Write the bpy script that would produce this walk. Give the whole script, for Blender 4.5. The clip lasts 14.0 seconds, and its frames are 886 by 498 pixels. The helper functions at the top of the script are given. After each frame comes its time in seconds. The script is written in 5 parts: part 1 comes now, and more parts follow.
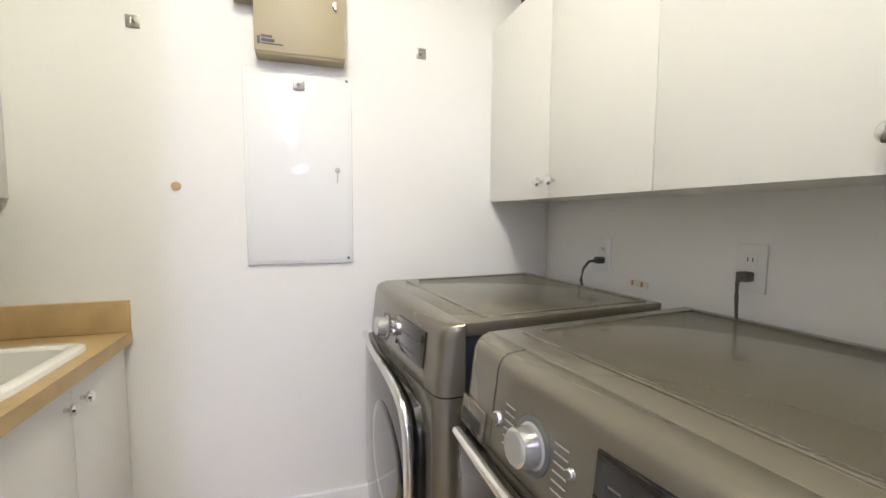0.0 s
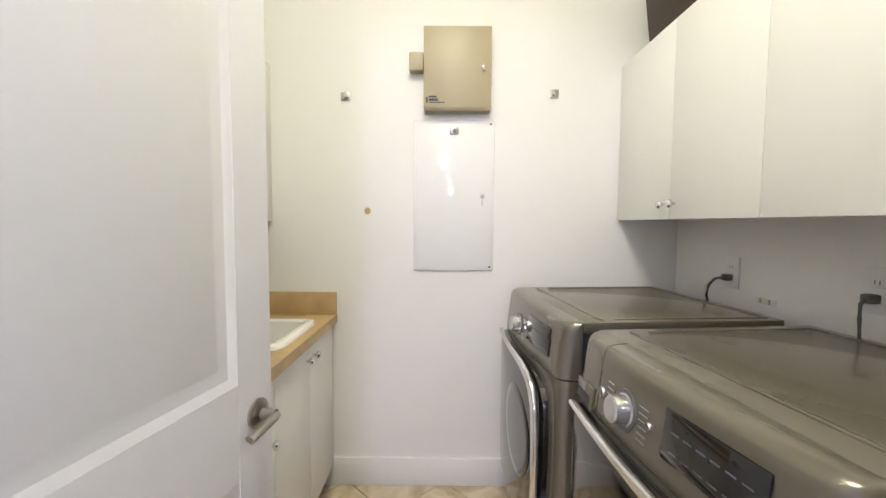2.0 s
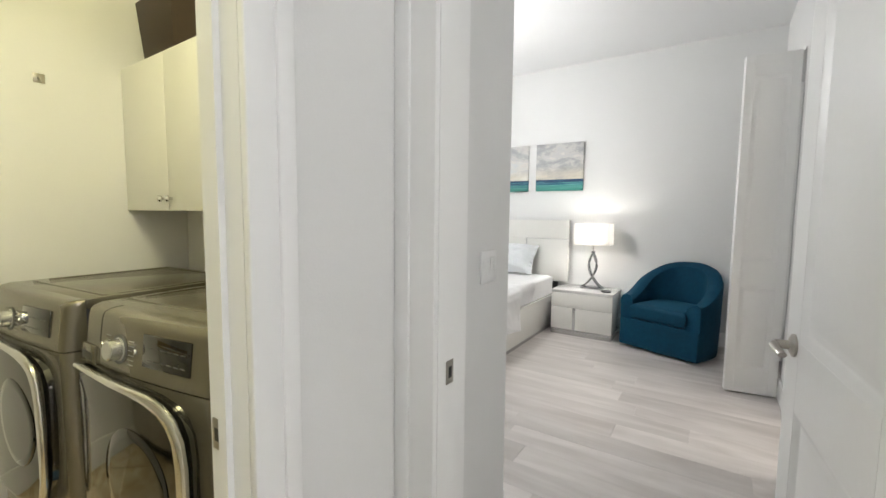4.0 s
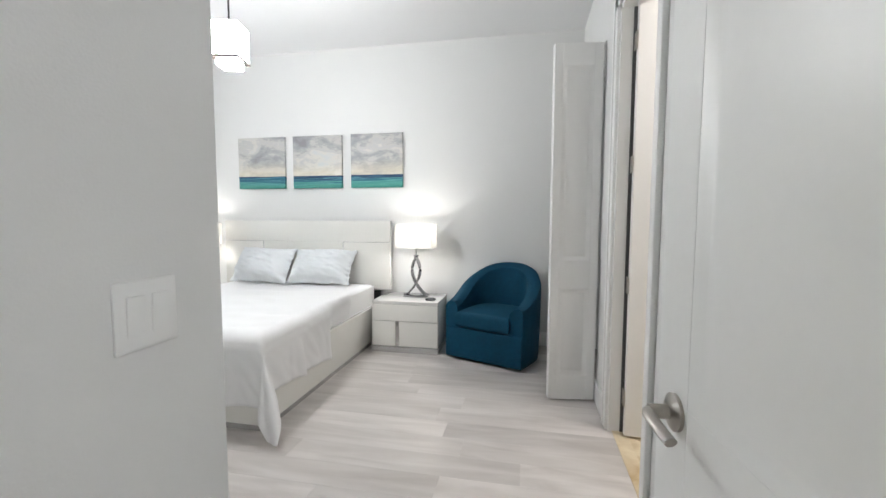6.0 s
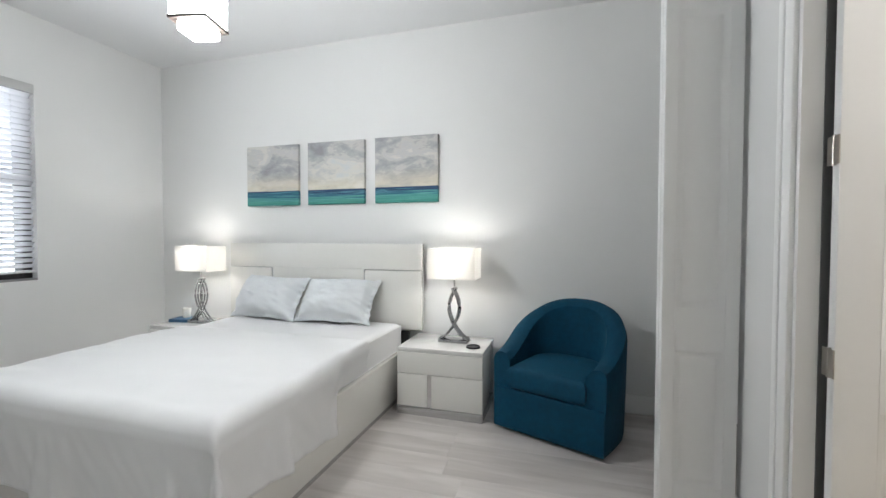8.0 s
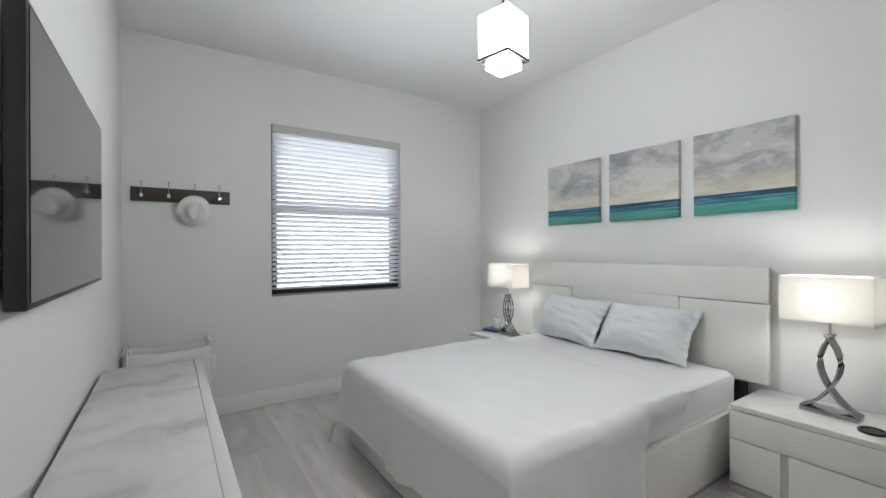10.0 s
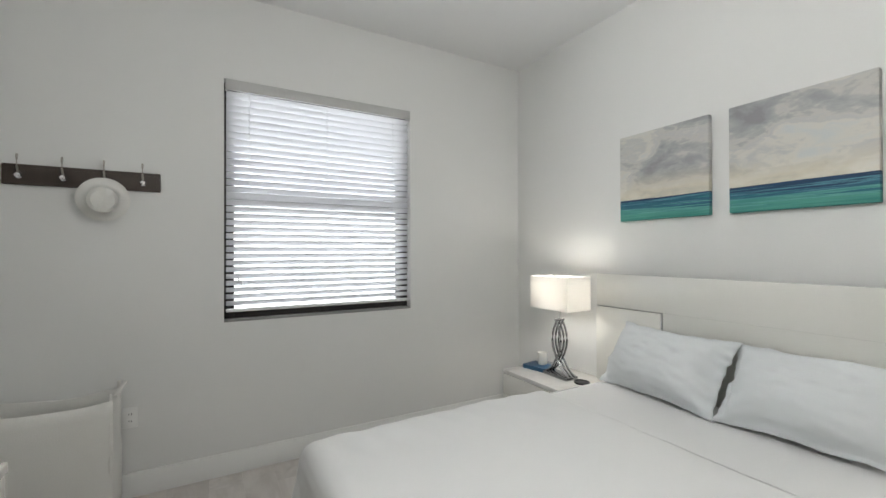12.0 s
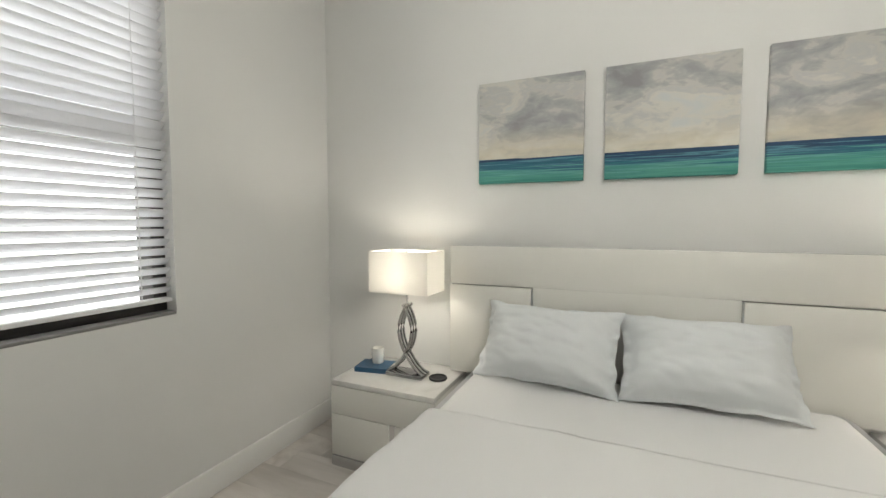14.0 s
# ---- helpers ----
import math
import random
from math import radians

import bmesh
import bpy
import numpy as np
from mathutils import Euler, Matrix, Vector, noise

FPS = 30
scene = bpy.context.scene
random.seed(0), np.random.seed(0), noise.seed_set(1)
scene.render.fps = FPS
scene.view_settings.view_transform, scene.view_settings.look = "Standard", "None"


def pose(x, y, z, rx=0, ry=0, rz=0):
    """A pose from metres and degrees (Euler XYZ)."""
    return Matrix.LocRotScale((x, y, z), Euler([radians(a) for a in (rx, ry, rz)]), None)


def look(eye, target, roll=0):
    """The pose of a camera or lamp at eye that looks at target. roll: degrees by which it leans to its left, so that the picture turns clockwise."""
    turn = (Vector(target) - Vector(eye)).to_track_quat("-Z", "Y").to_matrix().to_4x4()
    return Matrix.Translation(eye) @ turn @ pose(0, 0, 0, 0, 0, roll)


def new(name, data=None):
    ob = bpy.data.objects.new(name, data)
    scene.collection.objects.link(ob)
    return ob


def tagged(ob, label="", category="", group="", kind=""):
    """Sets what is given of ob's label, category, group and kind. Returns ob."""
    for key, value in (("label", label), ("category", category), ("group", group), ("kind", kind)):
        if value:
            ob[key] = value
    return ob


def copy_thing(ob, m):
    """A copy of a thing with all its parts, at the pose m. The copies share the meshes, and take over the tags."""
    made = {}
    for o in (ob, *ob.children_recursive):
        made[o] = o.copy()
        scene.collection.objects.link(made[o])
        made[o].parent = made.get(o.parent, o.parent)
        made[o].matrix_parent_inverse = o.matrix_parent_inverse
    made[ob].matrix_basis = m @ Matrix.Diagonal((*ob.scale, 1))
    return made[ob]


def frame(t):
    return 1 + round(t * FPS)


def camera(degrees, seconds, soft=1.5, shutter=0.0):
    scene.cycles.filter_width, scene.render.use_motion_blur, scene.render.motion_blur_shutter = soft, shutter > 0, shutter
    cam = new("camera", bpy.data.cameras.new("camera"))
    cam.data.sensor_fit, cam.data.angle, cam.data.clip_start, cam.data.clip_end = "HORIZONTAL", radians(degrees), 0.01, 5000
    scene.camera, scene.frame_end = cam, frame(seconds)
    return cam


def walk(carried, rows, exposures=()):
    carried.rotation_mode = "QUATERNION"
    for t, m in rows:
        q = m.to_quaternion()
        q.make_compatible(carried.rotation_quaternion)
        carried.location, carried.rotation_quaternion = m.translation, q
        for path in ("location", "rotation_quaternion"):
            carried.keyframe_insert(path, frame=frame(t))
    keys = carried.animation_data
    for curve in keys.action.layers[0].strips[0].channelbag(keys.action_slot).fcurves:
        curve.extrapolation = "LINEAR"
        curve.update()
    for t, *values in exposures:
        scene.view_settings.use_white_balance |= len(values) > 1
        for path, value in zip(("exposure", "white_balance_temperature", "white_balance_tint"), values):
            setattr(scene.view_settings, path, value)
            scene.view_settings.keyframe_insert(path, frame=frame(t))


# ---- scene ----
cam = camera(93.95, 14.0)
PATH = [
    (0.0, -0.040, -0.439, 1.227, -4.63, -0.35, -17.97),
    (0.5, -0.001, -0.406, 1.227, -4.46, -0.24, -2.22),
    (1.0, 0.013, -0.423, 1.235, -3.96, -0.30, 4.51),
    (1.5, -0.029, -0.540, 1.248, -3.53, -0.47, 5.14),
    (2.0, -0.100, -0.750, 1.266, -3.57, -0.35, 0.40),
    (2.5, -0.115, -1.001, 1.276, -3.75, -0.46, -11.29),
    (3.0, -0.120, -1.243, 1.276, -3.97, -0.53, -24.68),
    (3.5, -0.158, -1.345, 1.278, -4.52, -0.48, -39.82),
    (4.0, -0.185, -1.334, 1.282, -4.82, -0.59, -56.46),
    (6.5, 0.876, -1.225, 1.252, -3.82, -0.08, -79.20),
    (7.0, 1.159, -1.120, 1.252, -3.32, -0.08, -79.62),
    (7.5, 1.348, -1.042, 1.262, -2.88, -0.10, -79.33),
    (8.0, 1.434, -1.038, 1.277, -1.58, -0.08, -73.35),
    (8.5, 1.454, -1.032, 1.295, -1.26, -0.09, -61.65),
    (9.0, 1.433, -1.036, 1.330, -1.39, 0.03, -47.97),
    (11.5, 2.159, -0.254, 1.358, 0.48, 0.28, -29.40),
    (12.0, 2.287, 0.041, 1.373, 0.41, 0.19, -29.35),
    (12.5, 2.410, 0.266, 1.359, 0.19, -0.02, -30.86),
    (13.0, 2.518, 0.530, 1.347, -0.67, 0.00, -38.39),
    (13.5, 2.525, 0.800, 1.332, -2.28, -0.16, -49.13),
    (14.0, 2.416, 1.091, 1.350, -3.56, -0.02, -66.35),
]
walk(cam, [(t, pose(x, y, z, 90 + pitch, roll, yaw)) for t, x, y, z, pitch, roll, yaw in PATH],
     [(0, 1.22, 5300, 32), (1.6, 1.2, 5300, 32), (2.0, 1.13, 5350, 31), (2.5, 1.08, 5650, 24), (3.0, 0.9, 6200, 14), (3.5, 0.6, 6450, 11), (4.2, 0.84, 6450, 10), (6.5, 0.7, 6250, 10),
      (7.0, 0.56, 6250, 10), (7.5, 0.56, 6250, 10), (8.0, 0.49, 6200, 9), (8.5, 0.23, 6150, 9), (9.0, 0.08, 6150, 9), (11.5, 0.14, 6450, 8), (12.5, 0.09, 6650, 8), (13.2, 0.07, 6850, 8), (14.0, 0.1, 7050, 7)])

# ---- world, exposure and large lights ----
world = bpy.data.worlds.new("world")
scene.world = world
world.use_nodes = True
sky = world.node_tree.nodes.new("ShaderNodeTexSky")
sky.sky_type, sky.sun_disc, sky.sun_elevation, sky.sun_rotation = "NISHITA", False, radians(48), radians(200)
world.node_tree.links.new(sky.outputs[0], world.node_tree.nodes["Background"].inputs[0])
world.node_tree.nodes["Background"].inputs[1].default_value = 0.12


def lamp(name, kind, m, energy, colour, size=0.1, size_y=None):
    data = bpy.data.lights.new(name, kind)
    data.energy, data.color = energy, colour
    if kind == "AREA":
        data.size = size
        if size_y:
            data.shape, data.size_y = "RECTANGLE", size_y
    elif kind == "POINT":
        data.shadow_soft_size = size
    elif kind == "SUN":
        data.angle = size
    ob = new(name, data)
    ob.matrix_world = m
    return ob


lamp("sun", "SUN", look((0, 0, 10), (4, 9, -1)), 2.0, (1, 0.95, 0.88), radians(0.5))
lamp("window_daylight", "AREA", pose(2.995, 3.3, 1.69, -90, 0, 0), 27, (0.95, 0.975, 1.0), 1.5, 1.7)
lamp("pendant_bulb", "POINT", pose(2.96, 0.59, 2.13), 27, (0.97, 0.98, 0.97), 0.06)
lamp("bulb_south", "POINT", pose(4.455, -0.225, 1.085), 5.0, (1.0, 0.96, 0.9), 0.05)
lamp("bulb_north", "POINT", pose(4.455, 2.205, 1.085), 5.0, (1.0, 0.96, 0.9), 0.05)
lamp("laundry_ceiling_bulb", "AREA", pose(-0.15, -0.25, 2.945), 12.5, (1.0, 0.935, 0.475), 0.46)
# unseen hall lamp, placed by its highlight on the breaker panel
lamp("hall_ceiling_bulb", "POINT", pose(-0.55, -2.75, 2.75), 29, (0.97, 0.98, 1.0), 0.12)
# unseen area lamp, added to brighten the bathroom door and south side
lamp("bathroom_fill", "AREA", pose(2.5, -2.7, 2.9), 15, (1.0, 0.92, 0.84), 0.4)

# ---- materials ----


def material(name, colour, rough=0.5, metal=0.0, grain=0.0, scale=60.0, bump=0.0, stain=0.0, coat=0.0, spec=0.5):
    m = bpy.data.materials.new(name)
    m.use_nodes = True
    nt = m.node_tree
    b = nt.nodes["Principled BSDF"]
    b.inputs["Base Color"].default_value = (*colour, 1)
    b.inputs["Roughness"].default_value, b.inputs["Metallic"].default_value = rough, metal
    b.inputs["Coat Weight"].default_value = coat
    b.inputs["Specular IOR Level"].default_value = spec
    if grain or bump or stain:
        co = nt.nodes.new("ShaderNodeTexCoord")
        fine = nt.nodes.new("ShaderNodeTexNoise")
        fine.inputs["Scale"].default_value, fine.inputs["Detail"].default_value = scale, 6
        nt.links.new(co.outputs["Object"], fine.inputs["Vector"])
        broad = nt.nodes.new("ShaderNodeTexNoise")
        broad.inputs["Scale"].default_value, broad.inputs["Detail"].default_value = 1.7, 3
        nt.links.new(co.outputs["Object"], broad.inputs["Vector"])
        if grain or stain:
            a = nt.nodes.new("ShaderNodeMath")
            a.operation = "MULTIPLY_ADD"
            nt.links.new(fine.outputs["Fac"], a.inputs[0])
            a.inputs[1].default_value, a.inputs[2].default_value = grain * 2, 1 - grain
            c = nt.nodes.new("ShaderNodeMath")
            c.operation = "MULTIPLY_ADD"
            nt.links.new(broad.outputs["Fac"], c.inputs[0])
            c.inputs[1].default_value, c.inputs[2].default_value = stain * 2, 1 - stain
            d = nt.nodes.new("ShaderNodeMath")
            d.operation = "MULTIPLY"
            nt.links.new(a.outputs[0], d.inputs[0])
            nt.links.new(c.outputs[0], d.inputs[1])
            v = nt.nodes.new("ShaderNodeHueSaturation")
            v.inputs["Color"].default_value = (*colour, 1)
            nt.links.new(d.outputs[0], v.inputs["Value"])
            nt.links.new(v.outputs[0], b.inputs["Base Color"])
        if bump:
            bp = nt.nodes.new("ShaderNodeBump")
            bp.inputs["Strength"].default_value, bp.inputs["Distance"].default_value = bump, 0.004
            nt.links.new(fine.outputs["Fac"], bp.inputs["Height"])
            nt.links.new(bp.outputs[0], b.inputs["Normal"])
    return m


def glowing(name, colour, strength, base=(0.85, 0.84, 0.8)):
    m = material(name, base, 0.7)
    b = m.node_tree.nodes["Principled BSDF"]
    b.inputs["Emission Color"].default_value = (*colour, 1)
    b.inputs["Emission Strength"].default_value = strength
    return m


WALL = material("wall_paint", (0.72, 0.72, 0.71), 0.75, grain=0.015, scale=180, bump=0.12, stain=0.02, spec=0.25)
LWALL = material("laundry_paint", (0.84, 0.83, 0.81), 0.6, grain=0.015, scale=160, bump=0.12, stain=0.02, spec=0.3)
CEIL = material("ceiling_paint", (0.74, 0.74, 0.74), 0.85, grain=0.02, scale=120, bump=0.2, spec=0.2)
TRIM = material("trim_paint", (0.8, 0.8, 0.79), 0.35, grain=0.01, scale=40, bump=0.03)
DOOR = material("door_paint", (0.78, 0.78, 0.77), 0.38, grain=0.015, scale=50, bump=0.04)
CAB = material("white_laminate", (0.83, 0.82, 0.79), 0.4, grain=0.01, scale=90)
GLOSS = material("ivory_lacquer", (0.76, 0.75, 0.71), 0.12, grain=0.01, scale=20, coat=0.5)
NICKEL = material("satin_nickel", (0.4, 0.375, 0.34), 0.28, 1.0, grain=0.05, scale=200)
LAMPMETAL = material("dark_chrome", (0.38, 0.38, 0.385), 0.16, 1.0, grain=0.03, scale=120)
CHROME = material("chrome", (0.72, 0.72, 0.73), 0.12, 1.0, grain=0.02, scale=90)
DARK = material("dark_gap", (0.03, 0.03, 0.03), 0.7)
GRAPH = material("graphite_enamel", (0.2, 0.18, 0.138), 0.26, 0.55, grain=0.02, scale=300, stain=0.02, coat=0.25)
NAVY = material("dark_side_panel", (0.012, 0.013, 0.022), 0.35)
BLACKGLASS = material("black_glass", (0.012, 0.012, 0.013), 0.06, coat=0.6)
SILVER = material("silver_plastic", (0.62, 0.62, 0.62), 0.22, 0.8, grain=0.02)
COUNTER = material("tan_laminate", (0.52, 0.365, 0.165), 0.38, grain=0.34, scale=9, stain=0.2)
CERAMIC = material("white_ceramic", (0.86, 0.845, 0.8), 0.14, coat=0.3)
BEIGE = material("beige_steel", (0.41, 0.35, 0.22), 0.42, grain=0.03, scale=150, stain=0.03)
PANELW = material("gloss_white_steel", (0.84, 0.84, 0.84), 0.08, grain=0.01, spec=0.34)
BROWN = material("dark_brown_card", (0.035, 0.018, 0.01), 0.6, grain=0.15, scale=30)
LINEN = material("white_cotton", (0.78, 0.78, 0.78), 0.85, grain=0.03, scale=400, bump=0.15, stain=0.02, spec=0.2)
PILLOW = material("pale_cotton", (0.73, 0.755, 0.77), 0.85, grain=0.03, scale=400, bump=0.15, stain=0.03, spec=0.2)
VELVET = material("teal_velvet", (0.003, 0.047, 0.09), 0.75, grain=0.24, scale=30, bump=0.1, stain=0.26, spec=0.18)
VELVET.node_tree.nodes["Principled BSDF"].inputs["Sheen Weight"].default_value = 0.04
VELVET.node_tree.nodes["Principled BSDF"].inputs["Sheen Tint"].default_value = (0.1, 0.45, 0.6, 1)
BLIND = material("blind_slat", (0.78, 0.78, 0.79), 0.45, grain=0.02, scale=60)
SLAT = material("blind_slat_backlit", (0.8, 0.8, 0.82), 0.45)


def let_through(m, colour, share):
    """Let a share of the light pass diffusely through a thin sheet."""
    nt = m.node_tree
    tr = nt.nodes.new("ShaderNodeBsdfTranslucent")
    tr.inputs[0].default_value = (*colour, 1)
    mx = nt.nodes.new("ShaderNodeMixShader")
    mx.inputs[0].default_value = share
    nt.links.new(nt.nodes["Principled BSDF"].outputs[0], mx.inputs[1])
    nt.links.new(tr.outputs[0], mx.inputs[2])
    nt.links.new(mx.outputs[0], nt.nodes["Material Output"].inputs[0])


let_through(SLAT, (0.86, 0.865, 0.885), 0.36)
BLACK = material("black_plastic", (0.015, 0.015, 0.016), 0.4)
BOOK = material("blue_book_cover", (0.022, 0.085, 0.17), 0.4, grain=0.1, scale=25)
PAPER = material("paper", (0.75, 0.72, 0.65), 0.8, grain=0.05, scale=200)
WALNUT = material("dark_walnut", (0.055, 0.04, 0.032), 0.5, grain=0.3, scale=22, bump=0.1)
CANVAS = material("white_canvas", (0.7, 0.69, 0.66), 0.85, grain=0.05, scale=260, bump=0.3, stain=0.04)
TEAL = material("teal_card", (0.01, 0.16, 0.26), 0.5)
SHADE = material("lamp_shade_fabric", (0.82, 0.8, 0.76), 0.9, grain=0.03, scale=300, bump=0.1, spec=0.1)
let_through(SHADE, (0.88, 0.87, 0.85), 0.4)
PEND = glowing("pendant_glass", (1.0, 0.985, 0.96), 20.0)
DIFFUSER = glowing("lit_diffuser", (1.0, 0.95, 0.85), 2.0)
HALLGLOW = glowing("lit_frosted_glass", (1.0, 0.97, 0.92), 22.0)
GRASS = material("lawn", (0.06, 0.11, 0.03), 0.9, grain=0.4, scale=30)
DOORGLASS = material("smoked_door", (0.135, 0.13, 0.122), 0.07, 0.95, stain=0.03)
HANDLE = material("polished_handle", (0.75, 0.74, 0.72), 0.18, 0.9, grain=0.02)
SILVERTEXT = material("grey_print", (0.3, 0.3, 0.29), 0.5)
DARKGREY = material("dark_grey", (0.1, 0.1, 0.1), 0.5)


def planks():
    m = material("grey_oak_planks", (0.36, 0.32, 0.29), 0.3, spec=0.5)
    nt = m.node_tree
    b = nt.nodes["Principled BSDF"]
    co = nt.nodes.new("ShaderNodeTexCoord")
    mp = nt.nodes.new("ShaderNodeMapping")
    mp.inputs["Scale"].default_value = (6, 0.8, 4)
    nt.links.new(co.outputs["Object"], mp.inputs["Vector"])
    info = nt.nodes.new("ShaderNodeObjectInfo")
    add = nt.nodes.new("ShaderNodeVectorMath")
    mul = nt.nodes.new("ShaderNodeMath")
    mul.operation = "MULTIPLY"
    mul.inputs[1].default_value = 37.0
    nt.links.new(info.outputs["Random"], mul.inputs[0])
    nt.links.new(mp.outputs[0], add.inputs[0])
    nt.links.new(mul.outputs[0], add.inputs[1])
    n = nt.nodes.new("ShaderNodeTexNoise")
    n.inputs["Scale"].default_value, n.inputs["Detail"].default_value = 1.9, 5
    n.inputs["Distortion"].default_value = 0.5
    nt.links.new(add.outputs[0], n.inputs["Vector"])
    r = nt.nodes.new("ShaderNodeValToRGB")
    r.color_ramp.elements[0].position, r.color_ramp.elements[0].color = 0.25, (0.45, 0.415, 0.392, 1)
    r.color_ramp.elements[1].position, r.color_ramp.elements[1].color = 0.78, (0.665, 0.63, 0.605, 1)
    nt.links.new(n.outputs["Fac"], r.inputs[0])
    h = nt.nodes.new("ShaderNodeHueSaturation")
    vv = nt.nodes.new("ShaderNodeMath")
    vv.operation = "MULTIPLY_ADD"
    vv.inputs[1].default_value, vv.inputs[2].default_value = 0.2, 0.9
    nt.links.new(info.outputs["Random"], vv.inputs[0])
    nt.links.new(vv.outputs[0], h.inputs["Value"])
    nt.links.new(r.outputs[0], h.inputs["Color"])
    nt.links.new(h.outputs[0], b.inputs["Base Color"])
    bp = nt.nodes.new("ShaderNodeBump")
    bp.inputs["Strength"].default_value, bp.inputs["Distance"].default_value = 0.12, 0.003
    nt.links.new(n.outputs["Fac"], bp.inputs["Height"])
    nt.links.new(bp.outputs[0], b.inputs["Normal"])
    return m


def tile_stone():
    m = material("travertine_tile", (0.5, 0.4, 0.26), 0.35, spec=0.5)
    nt = m.node_tree
    b = nt.nodes["Principled BSDF"]
    co = nt.nodes.new("ShaderNodeTexCoord")
    info = nt.nodes.new("ShaderNodeObjectInfo")
    mul = nt.nodes.new("ShaderNodeMath")
    mul.operation = "MULTIPLY"
    mul.inputs[1].default_value = 23.0
    nt.links.new(info.outputs["Random"], mul.inputs[0])
    add = nt.nodes.new("ShaderNodeVectorMath")
    nt.links.new(co.outputs["Object"], add.inputs[0])
    nt.links.new(mul.outputs[0], add.inputs[1])
    n = nt.nodes.new("ShaderNodeTexNoise")
    n.inputs["Scale"].default_value, n.inputs["Detail"].default_value, n.inputs["Distortion"].default_value = 5.5, 7, 1.2
    nt.links.new(add.outputs[0], n.inputs["Vector"])
    r = nt.nodes.new("ShaderNodeValToRGB")
    r.color_ramp.elements[0].position, r.color_ramp.elements[0].color = 0.32, (0.48, 0.35, 0.19, 1)
    r.color_ramp.elements[1].position, r.color_ramp.elements[1].color = 0.66, (0.74, 0.64, 0.46, 1)
    nt.links.new(n.outputs["Fac"], r.inputs[0])
    nt.links.new(r.outputs[0], b.inputs["Base Color"])
    return m


def marble():
    m = material("white_marble_top", (0.75, 0.74, 0.72), 0.12, coat=0.4)
    nt = m.node_tree
    b = nt.nodes["Principled BSDF"]
    co = nt.nodes.new("ShaderNodeTexCoord")
    n = nt.nodes.new("ShaderNodeTexNoise")
    n.inputs["Scale"].default_value, n.inputs["Detail"].default_value, n.inputs["Distortion"].default_value = 4.2, 8, 0.9
    nt.links.new(co.outputs["Object"], n.inputs["Vector"])
    r = nt.nodes.new("ShaderNodeValToRGB")
    r.color_ramp.elements[0].position, r.color_ramp.elements[0].color = 0.4, (0.72, 0.71, 0.69, 1)
    r.color_ramp.elements[1].position, r.color_ramp.elements[1].color = 0.74, (0.46, 0.45, 0.44, 1)
    e = r.color_ramp.elements.new(0.56)
    e.color = (0.66, 0.65, 0.63, 1)
    nt.links.new(n.outputs["Fac"], r.inputs[0])
    nt.links.new(r.outputs[0], b.inputs["Base Color"])
    return m


